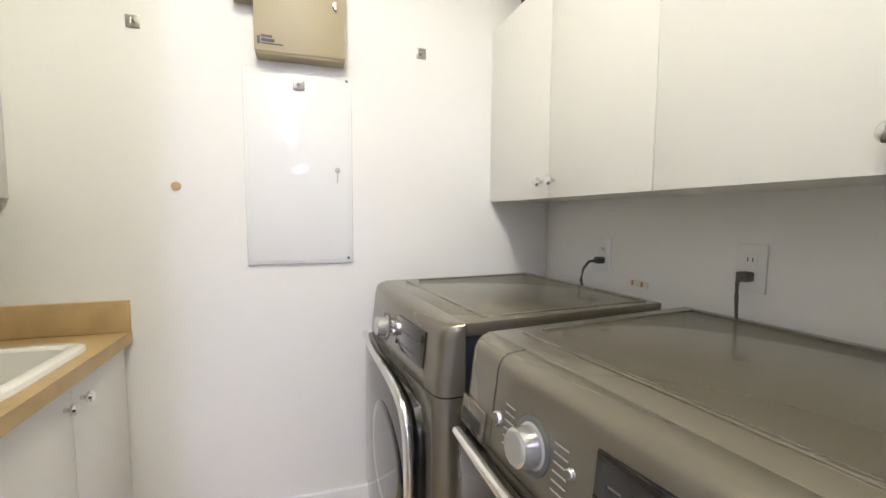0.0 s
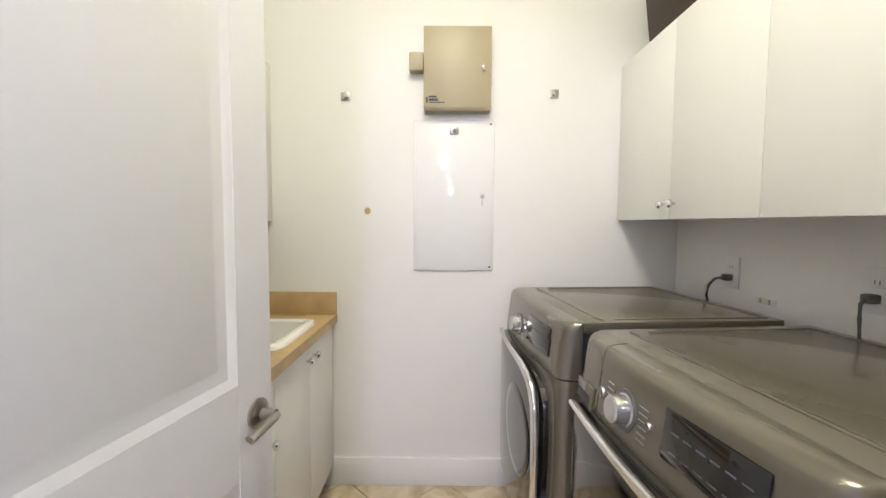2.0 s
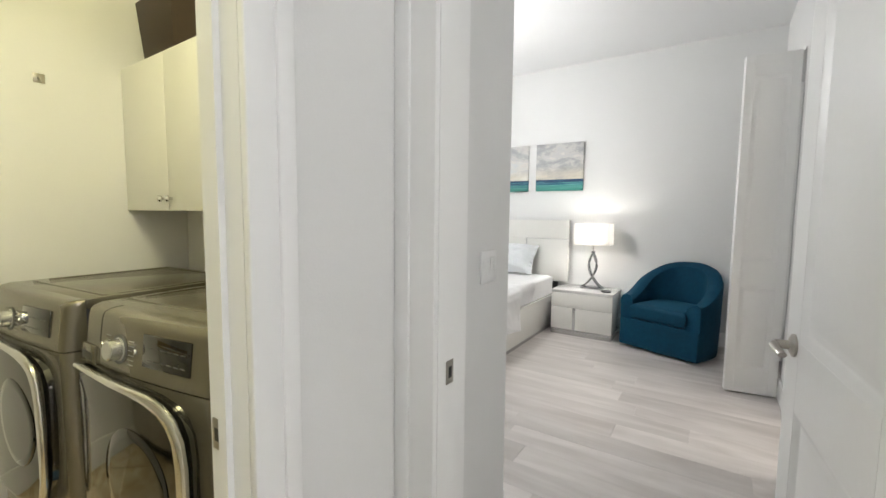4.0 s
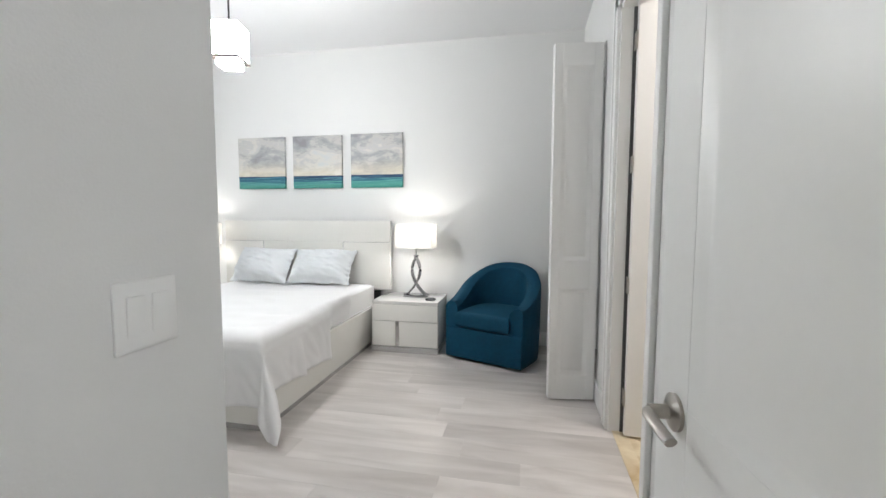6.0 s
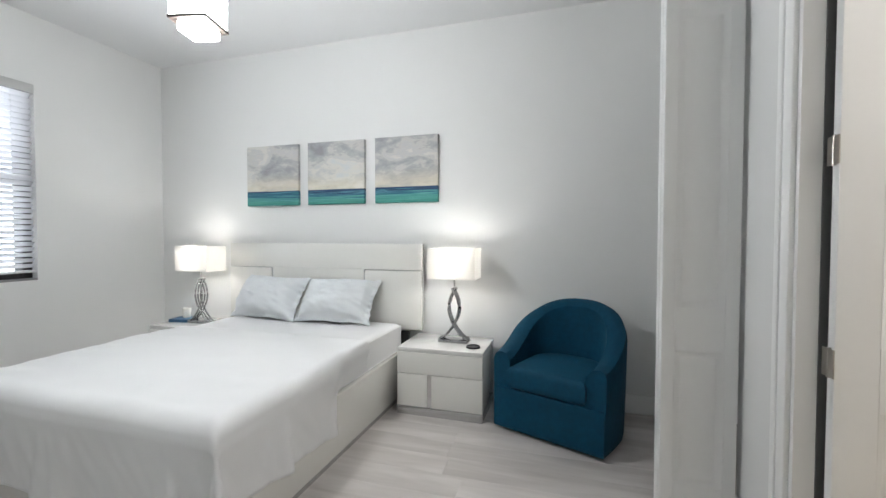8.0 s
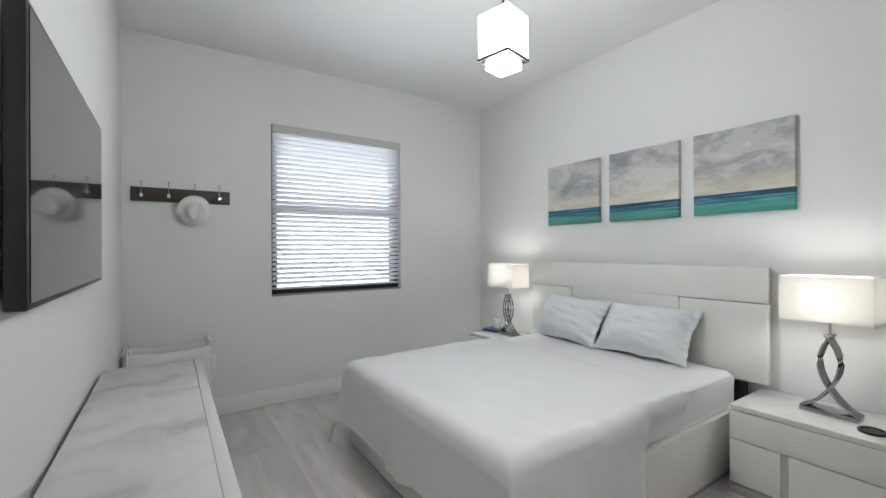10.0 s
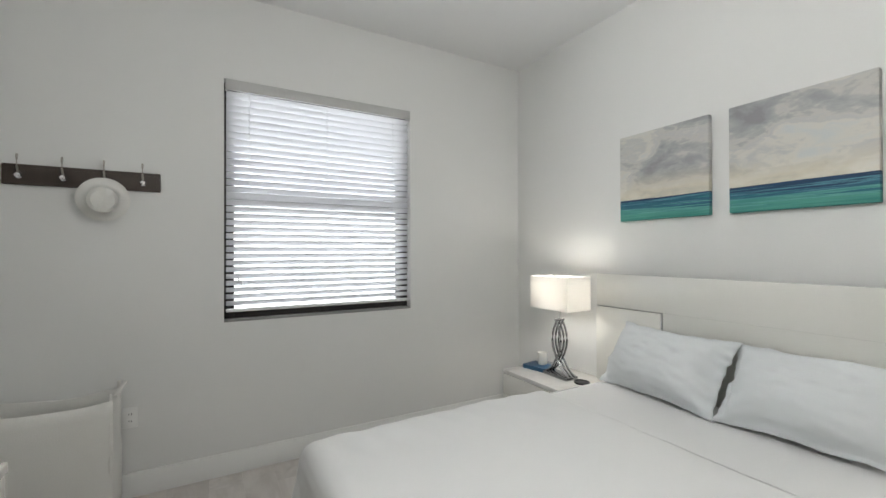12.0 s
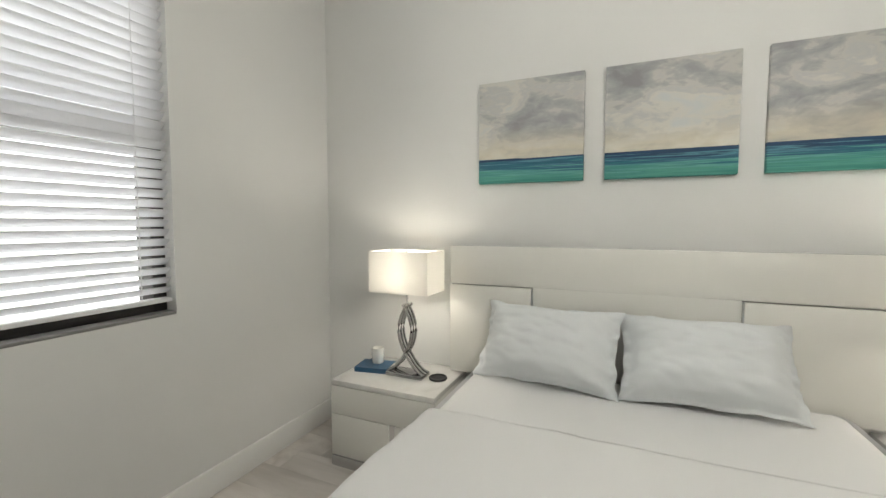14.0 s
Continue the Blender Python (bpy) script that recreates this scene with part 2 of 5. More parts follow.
def seascape():
    """A painted sea and sky by height in the mesh's own z: teal water under a blue band, then broad brushed clouds."""
    m = material("seascape_canvas", (0.5, 0.5, 0.5), 0.65)
    nt = m.node_tree
    b = nt.nodes["Principled BSDF"]
    co = nt.nodes.new("ShaderNodeTexCoord")
    info = nt.nodes.new("ShaderNodeObjectInfo")

    def math_node(op, a, c, d=None):
        n = nt.nodes.new("ShaderNodeMath")
        n.operation = op
        for k, v in enumerate((a, c, d)):
            if v is None:
                continue
            if isinstance(v, (int, float)):
                n.inputs[k].default_value = v
            else:
                nt.links.new(v, n.inputs[k])
        return n.outputs[0]

    shift = nt.nodes.new("ShaderNodeVectorMath")
    nt.links.new(co.outputs["Object"], shift.inputs[0])
    nt.links.new(math_node("MULTIPLY", info.outputs["Random"], 11.0), shift.inputs[1])

    def brushed(sy, sz, scale, detail, warp):
        mp = nt.nodes.new("ShaderNodeMapping")
        mp.inputs["Scale"].default_value = (1, sy, sz)
        mp.inputs["Rotation"].default_value = (radians(6), 0, 0)
        nt.links.new(shift.outputs[0], mp.inputs["Vector"])
        n = nt.nodes.new("ShaderNodeTexNoise")
        n.inputs["Scale"].default_value, n.inputs["Detail"].default_value, n.inputs["Distortion"].default_value = scale, detail, warp
        nt.links.new(mp.outputs[0], n.inputs["Vector"])
        return n.outputs["Fac"]

    def ramp(fac, stops):
        r = nt.nodes.new("ShaderNodeValToRGB")
        r.color_ramp.elements[0].position, r.color_ramp.elements[0].color = stops[0][0], (*stops[0][1], 1)
        r.color_ramp.elements[1].position, r.color_ramp.elements[1].color = stops[-1][0], (*stops[-1][1], 1)
        for p, c in stops[1:-1]:
            r.color_ramp.elements.new(p).color = (*c, 1)
        nt.links.new(fac, r.inputs[0])
        return r.outputs[0]

    def mixed(fac, a, c):
        x = nt.nodes.new("ShaderNodeMix")
        x.data_type = "RGBA"
        nt.links.new(fac, x.inputs["Factor"])
        nt.links.new(a, x.inputs["A"])
        nt.links.new(c, x.inputs["B"])
        return x.outputs["Result"]

    sep = nt.nodes.new("ShaderNodeSeparateXYZ")
    nt.links.new(co.outputs["Object"], sep.inputs[0])
    z = sep.outputs["Z"]
    streak = brushed(0.9, 46, 2.0, 7, 0.25)
    water = math_node("MULTIPLY_ADD", z, 0.9 / 0.133, math_node("MULTIPLY_ADD", streak, 1.25, -0.625))
    sea = ramp(water, [(0.0, (0.03, 0.2, 0.18)), (0.2, (0.08, 0.31, 0.25)), (0.33, (0.04, 0.22, 0.21)), (0.43, (0.12, 0.36, 0.32)), (0.52, (0.02, 0.15, 0.2)), (0.62, (0.012, 0.075, 0.15)), (0.7, (0.09, 0.26, 0.33)), (0.76, (0.008, 0.035, 0.09)), (0.9, (0.012, 0.06, 0.14)), (1.0, (0.006, 0.025, 0.07))])
    blob = brushed(1.2, 2.5, 2.3, 6, 0.7)
    strokes = brushed(3.0, 6.5, 4.2, 4, 0.8)
    cloud = math_node("ADD", math_node("MULTIPLY_ADD", strokes, 0.28, -0.14), blob)
    clouds = ramp(cloud, [(0.28, (0.25, 0.25, 0.26)), (0.4, (0.33, 0.335, 0.345)), (0.46, (0.4, 0.4, 0.4)), (0.5, (0.5, 0.49, 0.465)), (0.56, (0.46, 0.465, 0.465)), (0.62, (0.58, 0.56, 0.515)), (0.72, (0.52, 0.54, 0.54))])
    low = ramp(cloud, [(0.3, (0.42, 0.4, 0.36)), (0.5, (0.58, 0.54, 0.45)), (0.7, (0.68, 0.65, 0.58))])
    near = math_node("MULTIPLY_ADD", math_node("ADD", z, math_node("MULTIPLY_ADD", blob, 0.16, -0.08)), 1 / 0.1, -1.75)
    clamp = nt.nodes.new("ShaderNodeClamp")
    nt.links.new(near, clamp.inputs[0])
    sky_col = mixed(clamp.outputs[0], low, clouds)
    edge = math_node("GREATER_THAN", math_node("ADD", z, math_node("MULTIPLY_ADD", streak, 0.012, -0.006)), 0.131)
    nt.links.new(mixed(edge, sea, sky_col), b.inputs["Base Color"])
    bp = nt.nodes.new("ShaderNodeBump")
    bp.inputs["Strength"].default_value, bp.inputs["Distance"].default_value = 0.25, 0.002
    nt.links.new(strokes, bp.inputs["Height"])
    nt.links.new(bp.outputs[0], b.inputs["Normal"])
    return m


FLOOR, TILE, MARBLE, PAINTING = planks(), tile_stone(), marble(), seascape()
GROUT = material("grout", (0.42, 0.36, 0.26), 0.9, grain=0.1)
SUBFLOOR = material("dark_joint", (0.38, 0.345, 0.325), 0.8, grain=0.1)
GLASS = bpy.data.materials.new("window_glass")
GLASS.use_nodes = True
GLASS.node_tree.nodes["Principled BSDF"].inputs["Transmission Weight"].default_value = 1.0
GLASS.node_tree.nodes["Principled BSDF"].inputs["Roughness"].default_value = 0.0
GLASS.node_tree.nodes["Principled BSDF"].inputs["IOR"].default_value = 1.1

# ---- mesh helpers ----


def box(bm, x0, y0, z0, x1, y1, z1, bevel=0.0, seg=2):
    vs = bmesh.ops.create_cube(bm, size=1.0)["verts"]
    bmesh.ops.transform(bm, matrix=Matrix.Translation(((x0 + x1) / 2, (y0 + y1) / 2, (z0 + z1) / 2)) @ Matrix.Diagonal((x1 - x0, y1 - y0, z1 - z0, 1)), verts=vs)
    if bevel:
        es = list({e for v in vs for e in v.link_edges})
        bmesh.ops.bevel(bm, geom=es, offset=bevel, segments=seg, profile=0.5, affect="EDGES")
    return bm


def boxes(*bs, bevel=0.0):
    bm = bmesh.new()
    for b in bs:
        box(bm, *b, bevel=bevel)
    return bm


def cyl(bm, p, q, r, r2=None, seg=20):
    p, q = Vector(p), Vector(q)
    m = Matrix.Translation((p + q) / 2) @ (q - p).to_track_quat("Z", "Y").to_matrix().to_4x4()
    bmesh.ops.create_cone(bm, cap_ends=True, segments=seg, radius1=r, radius2=r if r2 is None else r2, depth=(q - p).length, matrix=m)
    return bm


def lathe(profile, seg=28):
    """A solid of revolution round z from (radius, height) pairs."""
    bm = bmesh.new()
    rings = []
    for r, z in profile:
        rings.append([bm.verts.new((r * math.cos(a), r * math.sin(a), z)) for a in (2 * math.pi * i / seg for i in range(seg))])
    for a, b in zip(rings, rings[1:]):
        for i in range(seg):
            bm.faces.new((a[i], a[(i + 1) % seg], b[(i + 1) % seg], b[i]))
    bm.faces.new(reversed(rings[0]))
    bm.faces.new(rings[-1])
    bmesh.ops.recalc_face_normals(bm, faces=bm.faces)
    return bm


def tube(points, r, seg=10, flat=1.0):
    """A swept bar along points; flat squeezes it across."""
    bm = bmesh.new()
    pts = [Vector(p) for p in points]
    rings = []
    for i, p in enumerate(pts):
        d = (pts[min(i + 1, len(pts) - 1)] - pts[max(i - 1, 0)]).normalized()
        side = d.cross(Vector((0, 0, 1)))
        side = side.normalized() if side.length > 1e-3 else Vector((1, 0, 0))
        up = side.cross(d)
        rings.append([bm.verts.new(p + (side * math.cos(a) * r + up * math.sin(a) * r * flat)) for a in (2 * math.pi * k / seg for k in range(seg))])
    for a, b in zip(rings, rings[1:]):
        for k in range(seg):
            bm.faces.new((a[k], a[(k + 1) % seg], b[(k + 1) % seg], b[k]))
    bm.faces.new(reversed(rings[0]))
    bm.faces.new(rings[-1])
    bmesh.ops.recalc_face_normals(bm, faces=bm.faces)
    return bm


def mesh(name, bm, mat, smooth=True):
    me = bpy.data.meshes.new(name)
    bm.to_mesh(me)
    bm.free()
    me.materials.append(mat)
    if smooth:
        me.shade_smooth()
        me.set_sharp_from_angle(angle=radians(35))
    return me


def part(name, bm, mat, parent, label="", at=None):
    ob = new(name, mesh(name, bm, mat))
    ob.parent = parent
    if at is not None:
        ob.matrix_basis = at
    if label:
        ob["label"] = label
    return ob


def thing(name, m, label, category, group=""):
    return_ob = new(name)
    return_ob.matrix_world = m
    return_ob.empty_display_size = 0.1
    return tagged(return_ob, label, category, group)


def solid(name, bm, mat, label, category, m=None, group="", kind=""):
    ob = new(name, mesh(name, bm, mat))
    if m is not None:
        ob.matrix_world = m
    return tagged(ob, label, category, group, kind)


def setting(name, bm, mat, label, category="wall"):
    return solid(name, bm, mat, label, category, kind="structure")


# ---- the plan ----
EX, NY, WX, SY = 4.69, 2.94, 1.32, -1.77       # bedroom: headboard wall, window wall, west wall, closet wall
LY, LX0, LX1 = 1.184, -1.2, 0.99             # laundry: panel wall, sink wall, washer wall
HY = -0.71                                     # hall face of the laundry front wall
DX = 0.575                                     # hall face of the bedroom door wall
DH = 2.43                                      # door height
H = 2.995                                      # ceiling
WX0, WX1, WZ0, WZ1 = 2.36, 3.63, 0.94, 2.457    # window opening

setting("wall_north", boxes((LX1, NY, 0, WX0, NY + 0.2, H), (WX1, NY, 0, EX + 0.12, NY + 0.2, H), (WX0, NY, 0, WX1, NY + 0.2, WZ0), (WX0, NY, WZ1, WX1, NY + 0.2, H)), WALL, "pale grey painted bedroom wall with a window opening")
setting("wall_east", boxes((EX, SY - 0.12, 0, EX + 0.12, NY, H)), WALL, "pale grey painted wall behind the headboard")
setting("wall_west", boxes((LX1, -0.59, 0, WX, NY, H)), WALL, "pale grey painted wall between laundry and bedroom")
setting("wall_entry", boxes((0.205, HY, 0, DX, -0.59, H), (DX, -0.65, 0, WX, -0.59, H)), WALL, "short pale painted wall beside the bedroom door with a switch")
BX0, BX1, CX0, CX1 = 2.34, 3.1, 3.54, 4.5
setting("wall_south", boxes((0.70, SY - 0.12, 0, BX0, SY, H), (BX1, SY - 0.12, 0, CX0, SY, H), (CX1, SY - 0.12, 0, EX, SY, H), (BX0, SY - 0.12, DH, BX1, SY, H), (CX0, SY - 0.12, DH, CX1, SY, H)), WALL, "pale painted wall with a bathroom door and closet opening")
setting("wall_bedroom_door", boxes((DX, -0.80, 0, 0.70, -0.65, H), (DX, -7.3, 0, 0.70, -1.66, H), (DX, -1.66, DH, 0.70, -0.80, H)), WALL, "pale painted wall with the bedroom doorway")
setting("wall_laundry_front", boxes((-1.32, HY, 0, -0.675, -0.59, H), (-0.675, HY, DH, 0.205, -0.59, H)), LWALL, "white painted wall over the laundry doorway")
setting("wall_laundry_back", boxes((LX0 - 0.12, LY, 0, LX1, LY + 0.12, H)), LWALL, "white painted laundry wall carrying the breaker panel")
setting("wall_laundry_left", boxes((LX0 - 0.12, -0.59, 0, LX0, LY, H)), LWALL, "white painted laundry wall behind the sink")
setting("wall_laundry_right", boxes((LX1 - 0.012, -0.59, 0, LX1 - 0.002, LY, H)), LWALL, "white painted laundry wall behind the washer")
setting("wall_hall_west", boxes((-1.8, -7.3, 0, -1.68, HY, H), (-1.68, HY, 0, -1.32, -0.59, H)), WALL, "pale painted hall wall")
setting("wall_hall_south", boxes((-1.8, -7.42, 0, 0.70, -7.3, H)), WALL, "pale painted hall end wall")
setting("wall_closet", boxes((3.36, -2.5, 0, 4.81, -2.38, H), (4.69, -2.38, 0, 4.81, SY - 0.12, H), (3.36, -2.38, 0, 3.46, SY - 0.12, H)), WALL, "plain walls of the closet")
setting("wall_bathroom", boxes((1.5, -3.4, 0, 3.36, -3.28, H), (1.4, -3.4, 0, 1.5, SY - 0.12, H), (3.24, -3.28, 0, 3.36, SY - 0.12, H)), LWALL, "plain walls of the bathroom")
setting("ceiling", boxes((-1.9, -7.5, H, EX + 0.2, NY + 0.2, H + 0.12)), CEIL, "flat white painted ceiling", "ceiling")
setting("ground", boxes((-60, 3.4, -0.4, 70, 80, -0.3)), GRASS, "green lawn outside the window", "ground")

# ---- trim ----


def baseboard(name, runs, mat=TRIM):
    """runs: x0, y0, x1, y1 with the face depth built in; a stepped board 0.13 high."""
    bm = bmesh.new()
    for x0, y0, x1, y1 in runs:
        box(bm, x0, y0, 0, x1, y1, 0.138, bevel=0.004)
    return setting(name, bm, mat, "white painted baseboard", "baseboard")


T = 0.016
baseboard("baseboard", [(WX + T, NY - T, EX - T, NY)])
baseboard("baseboard", [(EX - T, SY, EX, NY)])
baseboard("baseboard", [(WX, -0.65, WX + T, NY)])
baseboard("baseboard", [(0.72, SY, BX0 - 0.09, SY + T), (BX1 + 0.09, SY, CX0 - 0.001, SY + T), (CX1 + 0.06, SY, EX - T, SY + T)])
baseboard("baseboard", [(LX0, LY - T, LX1, LY)])
baseboard("baseboard", [(0.29, HY - T, DX - 0.03, HY)])


def casing(name, axis, plane, out, a0, a1, top, w=0.085, d=0.018):
    """A stepped casing round an opening. axis 'x': the wall runs along x at y = plane; out: the side the casing stands proud of."""
    bm = bmesh.new()
    for dd, ww0, ww1 in ((d, 0.0, w), (d + 0.007, w * 0.62, w)):
        for u0, u1, z0, z1 in ((a0 - ww1, a0 - ww0, 0, top + ww1), (a1 + ww0, a1 + ww1, 0, top + ww1), (a0 - ww1, a1 + ww1, top + ww0, top + ww1)):
            lo, hi = sorted((plane, plane + out * dd))
            if axis == "x":
                box(bm, u0, lo, z0, u1, hi, z1, bevel=0.003)
            else:
                box(bm, lo, u0, z0, hi, u1, z1, bevel=0.003)
    return setting(name, bm, TRIM, "white painted door casing", "trim")


casing("trim_laundry_door", "x", HY, -1, -0.655, 0.185, DH, 0.085)
casing("trim_bedroom_door", "y", DX, -1, -1.64, -0.82, DH, 0.109)
casing("trim_bathroom_door", "x", SY, 1, BX0, BX1, DH, 0.085)
setting("trim_laundry_jamb", boxes((0.185, HY, 0, 0.205, -0.59, DH), (-0.675, HY, 0, -0.655, -0.59, DH), (0.174, HY + 0.05, 0, 0.185, HY + 0.075, DH), (-0.655, HY, DH - 0.02, 0.185, -0.59, DH)), TRIM, "white painted door jamb", "trim")
setting("trim_bedroom_jamb", boxes((DX, -0.82, 0, 0.70, -0.80, DH), (DX, -1.66, 0, 0.70, -1.64, DH), (DX, -1.64, DH - 0.02, 0.70, -0.82, DH)), TRIM, "white painted door jamb", "trim")
setting("trim_bathroom_jamb", boxes((BX1 - 0.02, SY - 0.12, 0, BX1, SY, DH), (BX0, SY - 0.12, 0, BX0 + 0.02, SY, DH), (BX0, SY - 0.12, DH - 0.02, BX1, SY, DH)), TRIM, "white painted door jamb", "trim")

# dark strip gives the hinge gap its shade by colour; no part stands here
setting("trim_bathroom_gap_shade", boxes((BX1 - 0.0245, SY - 0.118, 0.002, BX1 - 0.02, SY - 0.062, DH - 0.021)), DARKGREY, "dark strip standing in for shade in the bathroom door's hinge gap", "door seal")

# ---- doors ----


def door_leaf(bm, w, h, panels, t=0.036):
    """A moulded leaf in its own x (0..w), thickness along y centred; panels: x0, z0, x1, z1 sunk on both faces with a sloped moulding."""
    box(bm, 0, -t / 2 + 0.009, 0, w, t / 2 - 0.012, h)
    for side in (-1, 1):
        lo, hi = sorted((side * (t / 2 - 0.012), side * t / 2))
        px0, px1 = panels[0][0], panels[0][2]
        box(bm, 0, lo, 0, px0, hi, h, bevel=0.0015, seg=1)
        box(bm, px1, lo, 0, w, hi, h, bevel=0.0015, seg=1)
        zs = sorted(panels, key=lambda p: p[1])
        edges = [0] + [z for p in zs for z in (p[1], p[3])] + [h]
        for i in range(0, len(edges), 2):
            box(bm, px0, lo, edges[i], px1, hi, edges[i + 1])
        for x0, z0, x1, z1 in panels:
            # sloped sticking, flat groove, then the raised field
            loops = []
            for inset, depth in ((0.0, 0.0005), (0.006, 0.002), (0.02, 0.0115), (0.034, 0.0115), (0.06, 0.004)):
                f = side * (t / 2 - depth)
                loops.append([bm.verts.new((x, f, z)) for x, z in ((x0 + inset, z0 + inset), (x1 - inset, z0 + inset), (x1 - inset, z1 - inset), (x0 + inset, z1 - inset))])
            for p, q in zip(loops, loops[1:]):
                for i in range(4):
                    bm.faces.new((p[i], p[(i + 1) % 4], q[(i + 1) % 4], q[i]))
            bm.faces.new(loops[-1])
    bmesh.ops.recalc_face_normals(bm, faces=bm.faces)
    return bm


def lever(parent, x, z, t, toward):
    """A curved lever handle on both faces of a leaf; toward: which way the lever points along the leaf's x."""
    for side in (-1, 1):
        bm = lathe([(0.001, 0), (0.033, 0), (0.033, 0.006), (0.022, 0.012), (0.013, 0.014), (0.0125, 0.045), (0.001, 0.045)], 24)
        bmesh.ops.rotate(bm, cent=(0, 0, 0), matrix=Matrix.Rotation(radians(-90 * side), 3, "X"), verts=bm.verts)
        bm2 = tube([(0, side * 0.045, 0), (toward * 0.02, side * 0.052, 0.002), (toward * 0.045, side * 0.053, 0.001), (toward * 0.07, side * 0.05, -0.004), (toward * 0.09, side * 0.046, -0.009)], 0.011, 12, 0.75)
        a = part("door_handle", bm, NICKEL, parent, "satin nickel lever handle", pose(x, side * t / 2, z))
        part("lever", bm2, NICKEL, a)


def hinge(parent, x, y, z):
    bm = boxes((-0.003, -0.03, -0.045, 0.0, 0.03, 0.045))
    cyl(bm, (0, 0.0, -0.048), (0, 0.0, 0.048), 0.006, seg=10)
    return part("hinge", bm, NICKEL, parent, "", pose(x, y, z))


def two_panel(w, h):
    return [(0.115, 0.2, w - 0.115, 0.725), (0.115, 0.925, w - 0.115, h - 0.13)]


def hung_door(name, hx, hy, angle, w, label, toward=-1, hz=0.93, back=0.055):
    d = thing(name, pose(hx, hy, 0.012, 0, 0, angle), label, "door")
    d["kind"] = "structure"
    part("leaf", door_leaf(bmesh.new(), w, DH - 0.025, two_panel(w, DH)), DOOR, d)
    lever(d, w - back, hz, 0.036, toward)
    for z in (0.22, 0.87, 1.54, 2.2):
        hinge(d, -0.006, 0.0, z)
    return d


hung_door("door_1", -0.65, -0.585, 80, 0.775, "white moulded two-panel laundry door standing open", hz=0.84)
hung_door("door_2", 0.70, -1.62, 5.7, 0.72, "white moulded two-panel bedroom door standing open", hz=0.905, back=0.075)
hung_door("door_3", BX1 - 0.065, SY - 0.075, -90, 0.70, "white moulded two-panel bathroom door standing open")

# closet bifold, folded open
bif = thing("door_4", pose(3.495, -1.745, 0.012, 0, 0, 98), "white moulded bifold closet door folded open", "closet door")
bif["kind"] = "structure"
for k in (0, 1):
    part("leaf", door_leaf(bmesh.new(), 0.31, 2.38, [(0.055, 0.17, 0.255, 0.77), (0.055, 0.96, 0.255, 2.24)], 0.03), DOOR, bif, "", pose(0, -k * 0.036, 0))
part("knob", lathe([(0.001, 0), (0.008, 0), (0.007, 0.012), (0.016, 0.02), (0.014, 0.03), (0.001, 0.032)], 16), NICKEL, bif, "", pose(0.28, -0.051, 0.95, 90))

sp = setting("trim_strike_plate", boxes((0.1815, -0.628, 0.86, 0.1845, -0.6, 0.916), bevel=0.001), NICKEL, "satin nickel strike plate on the laundry jamb", "strike plate")
# uncut latch hole: a near-black block supplies its inner shade
part("latch_hole_shade", boxes((0.1808, -0.62, 0.876, 0.1818, -0.608, 0.9)), DARK, sp)
sp = setting("trim_strike_plate", boxes((0.608, -0.8235, 0.88, 0.638, -0.8205, 0.937), bevel=0.001), NICKEL, "satin nickel strike plate on the bedroom jamb", "strike plate")
# same near-black block for the shade of this hole
part("latch_hole_shade", boxes((0.616, -0.8242, 0.895, 0.629, -0.8232, 0.922)), DARK, sp)

# ---- light switch and outlets ----


def wall_plate(name, m, w, h, label, rockers=0, sockets=0):
    t = thing(name, m, label, name.replace("_", " "))
    part("plate", boxes((-w / 2, -0.006, -h / 2, w / 2, 0, h / 2), bevel=0.002), TRIM, t)
    for i in range(rockers):
        x = (i - (rockers - 1) / 2) * 0.046
        bm = boxes((x - 0.016, -0.0085, -0.033, x + 0.016, -0.005, 0.033), bevel=0.001)
        bmesh.ops.rotate(bm, cent=(x, -0.007, 0), matrix=Matrix.Rotation(radians(3), 3, "X"), verts=bm.verts)
        part("rocker", bm, TRIM, t)
    for i in range(sockets):
        z = (i - (sockets - 1) / 2) * 0.04
        s = part("socket", boxes((-0.016, -0.0075, z - 0.014, 0.016, -0.005, z + 0.014), bevel=0.002), TRIM, t)
        for dx in (-0.006, 0.006):
            # uncut slots: near-black bars supply the shade inside
            part("slot", boxes((dx - 0.0012, -0.0079, z - 0.005, dx + 0.0012, -0.0074, z + 0.006)), DARK, s)
    return t


wall_plate("light_switch", pose(1.143, -0.65, 1.095), 0.117, 0.115, "white double rocker light switch on the entry wall", rockers=2)
wall_plate("wall_outlet", pose(1.895, NY, 0.447), 0.072, 0.115, "white duplex outlet under the coat rack", sockets=2)

# ---- window, blind and outside ----
win = thing("window_1", pose((WX0 + WX1) / 2, NY + 0.12, WZ0), "white single-hung window behind a closed blind", "window")
win["kind"] = "structure"
ww, wh = WX1 - WX0, WZ1 - WZ0
part("window_frame", boxes((-ww / 2, -0.056, 0.014, -ww / 2 + 0.06, 0.05, wh), (ww / 2 - 0.06, -0.056, 0.014, ww / 2, 0.05, wh), (-ww / 2 + 0.06, -0.056, 0.014, ww / 2 - 0.06, 0.05, 0.055), (-ww / 2 + 0.06, -0.056, wh - 0.045, ww / 2 - 0.06, 0.05, wh), (-ww / 2 + 0.06, -0.056, wh * 0.49, ww / 2 - 0.06, 0.05, wh * 0.49 + 0.055), bevel=0.003), material("bronze_frame", (0.03, 0.028, 0.027), 0.45, 0.3, grain=0.05), win)
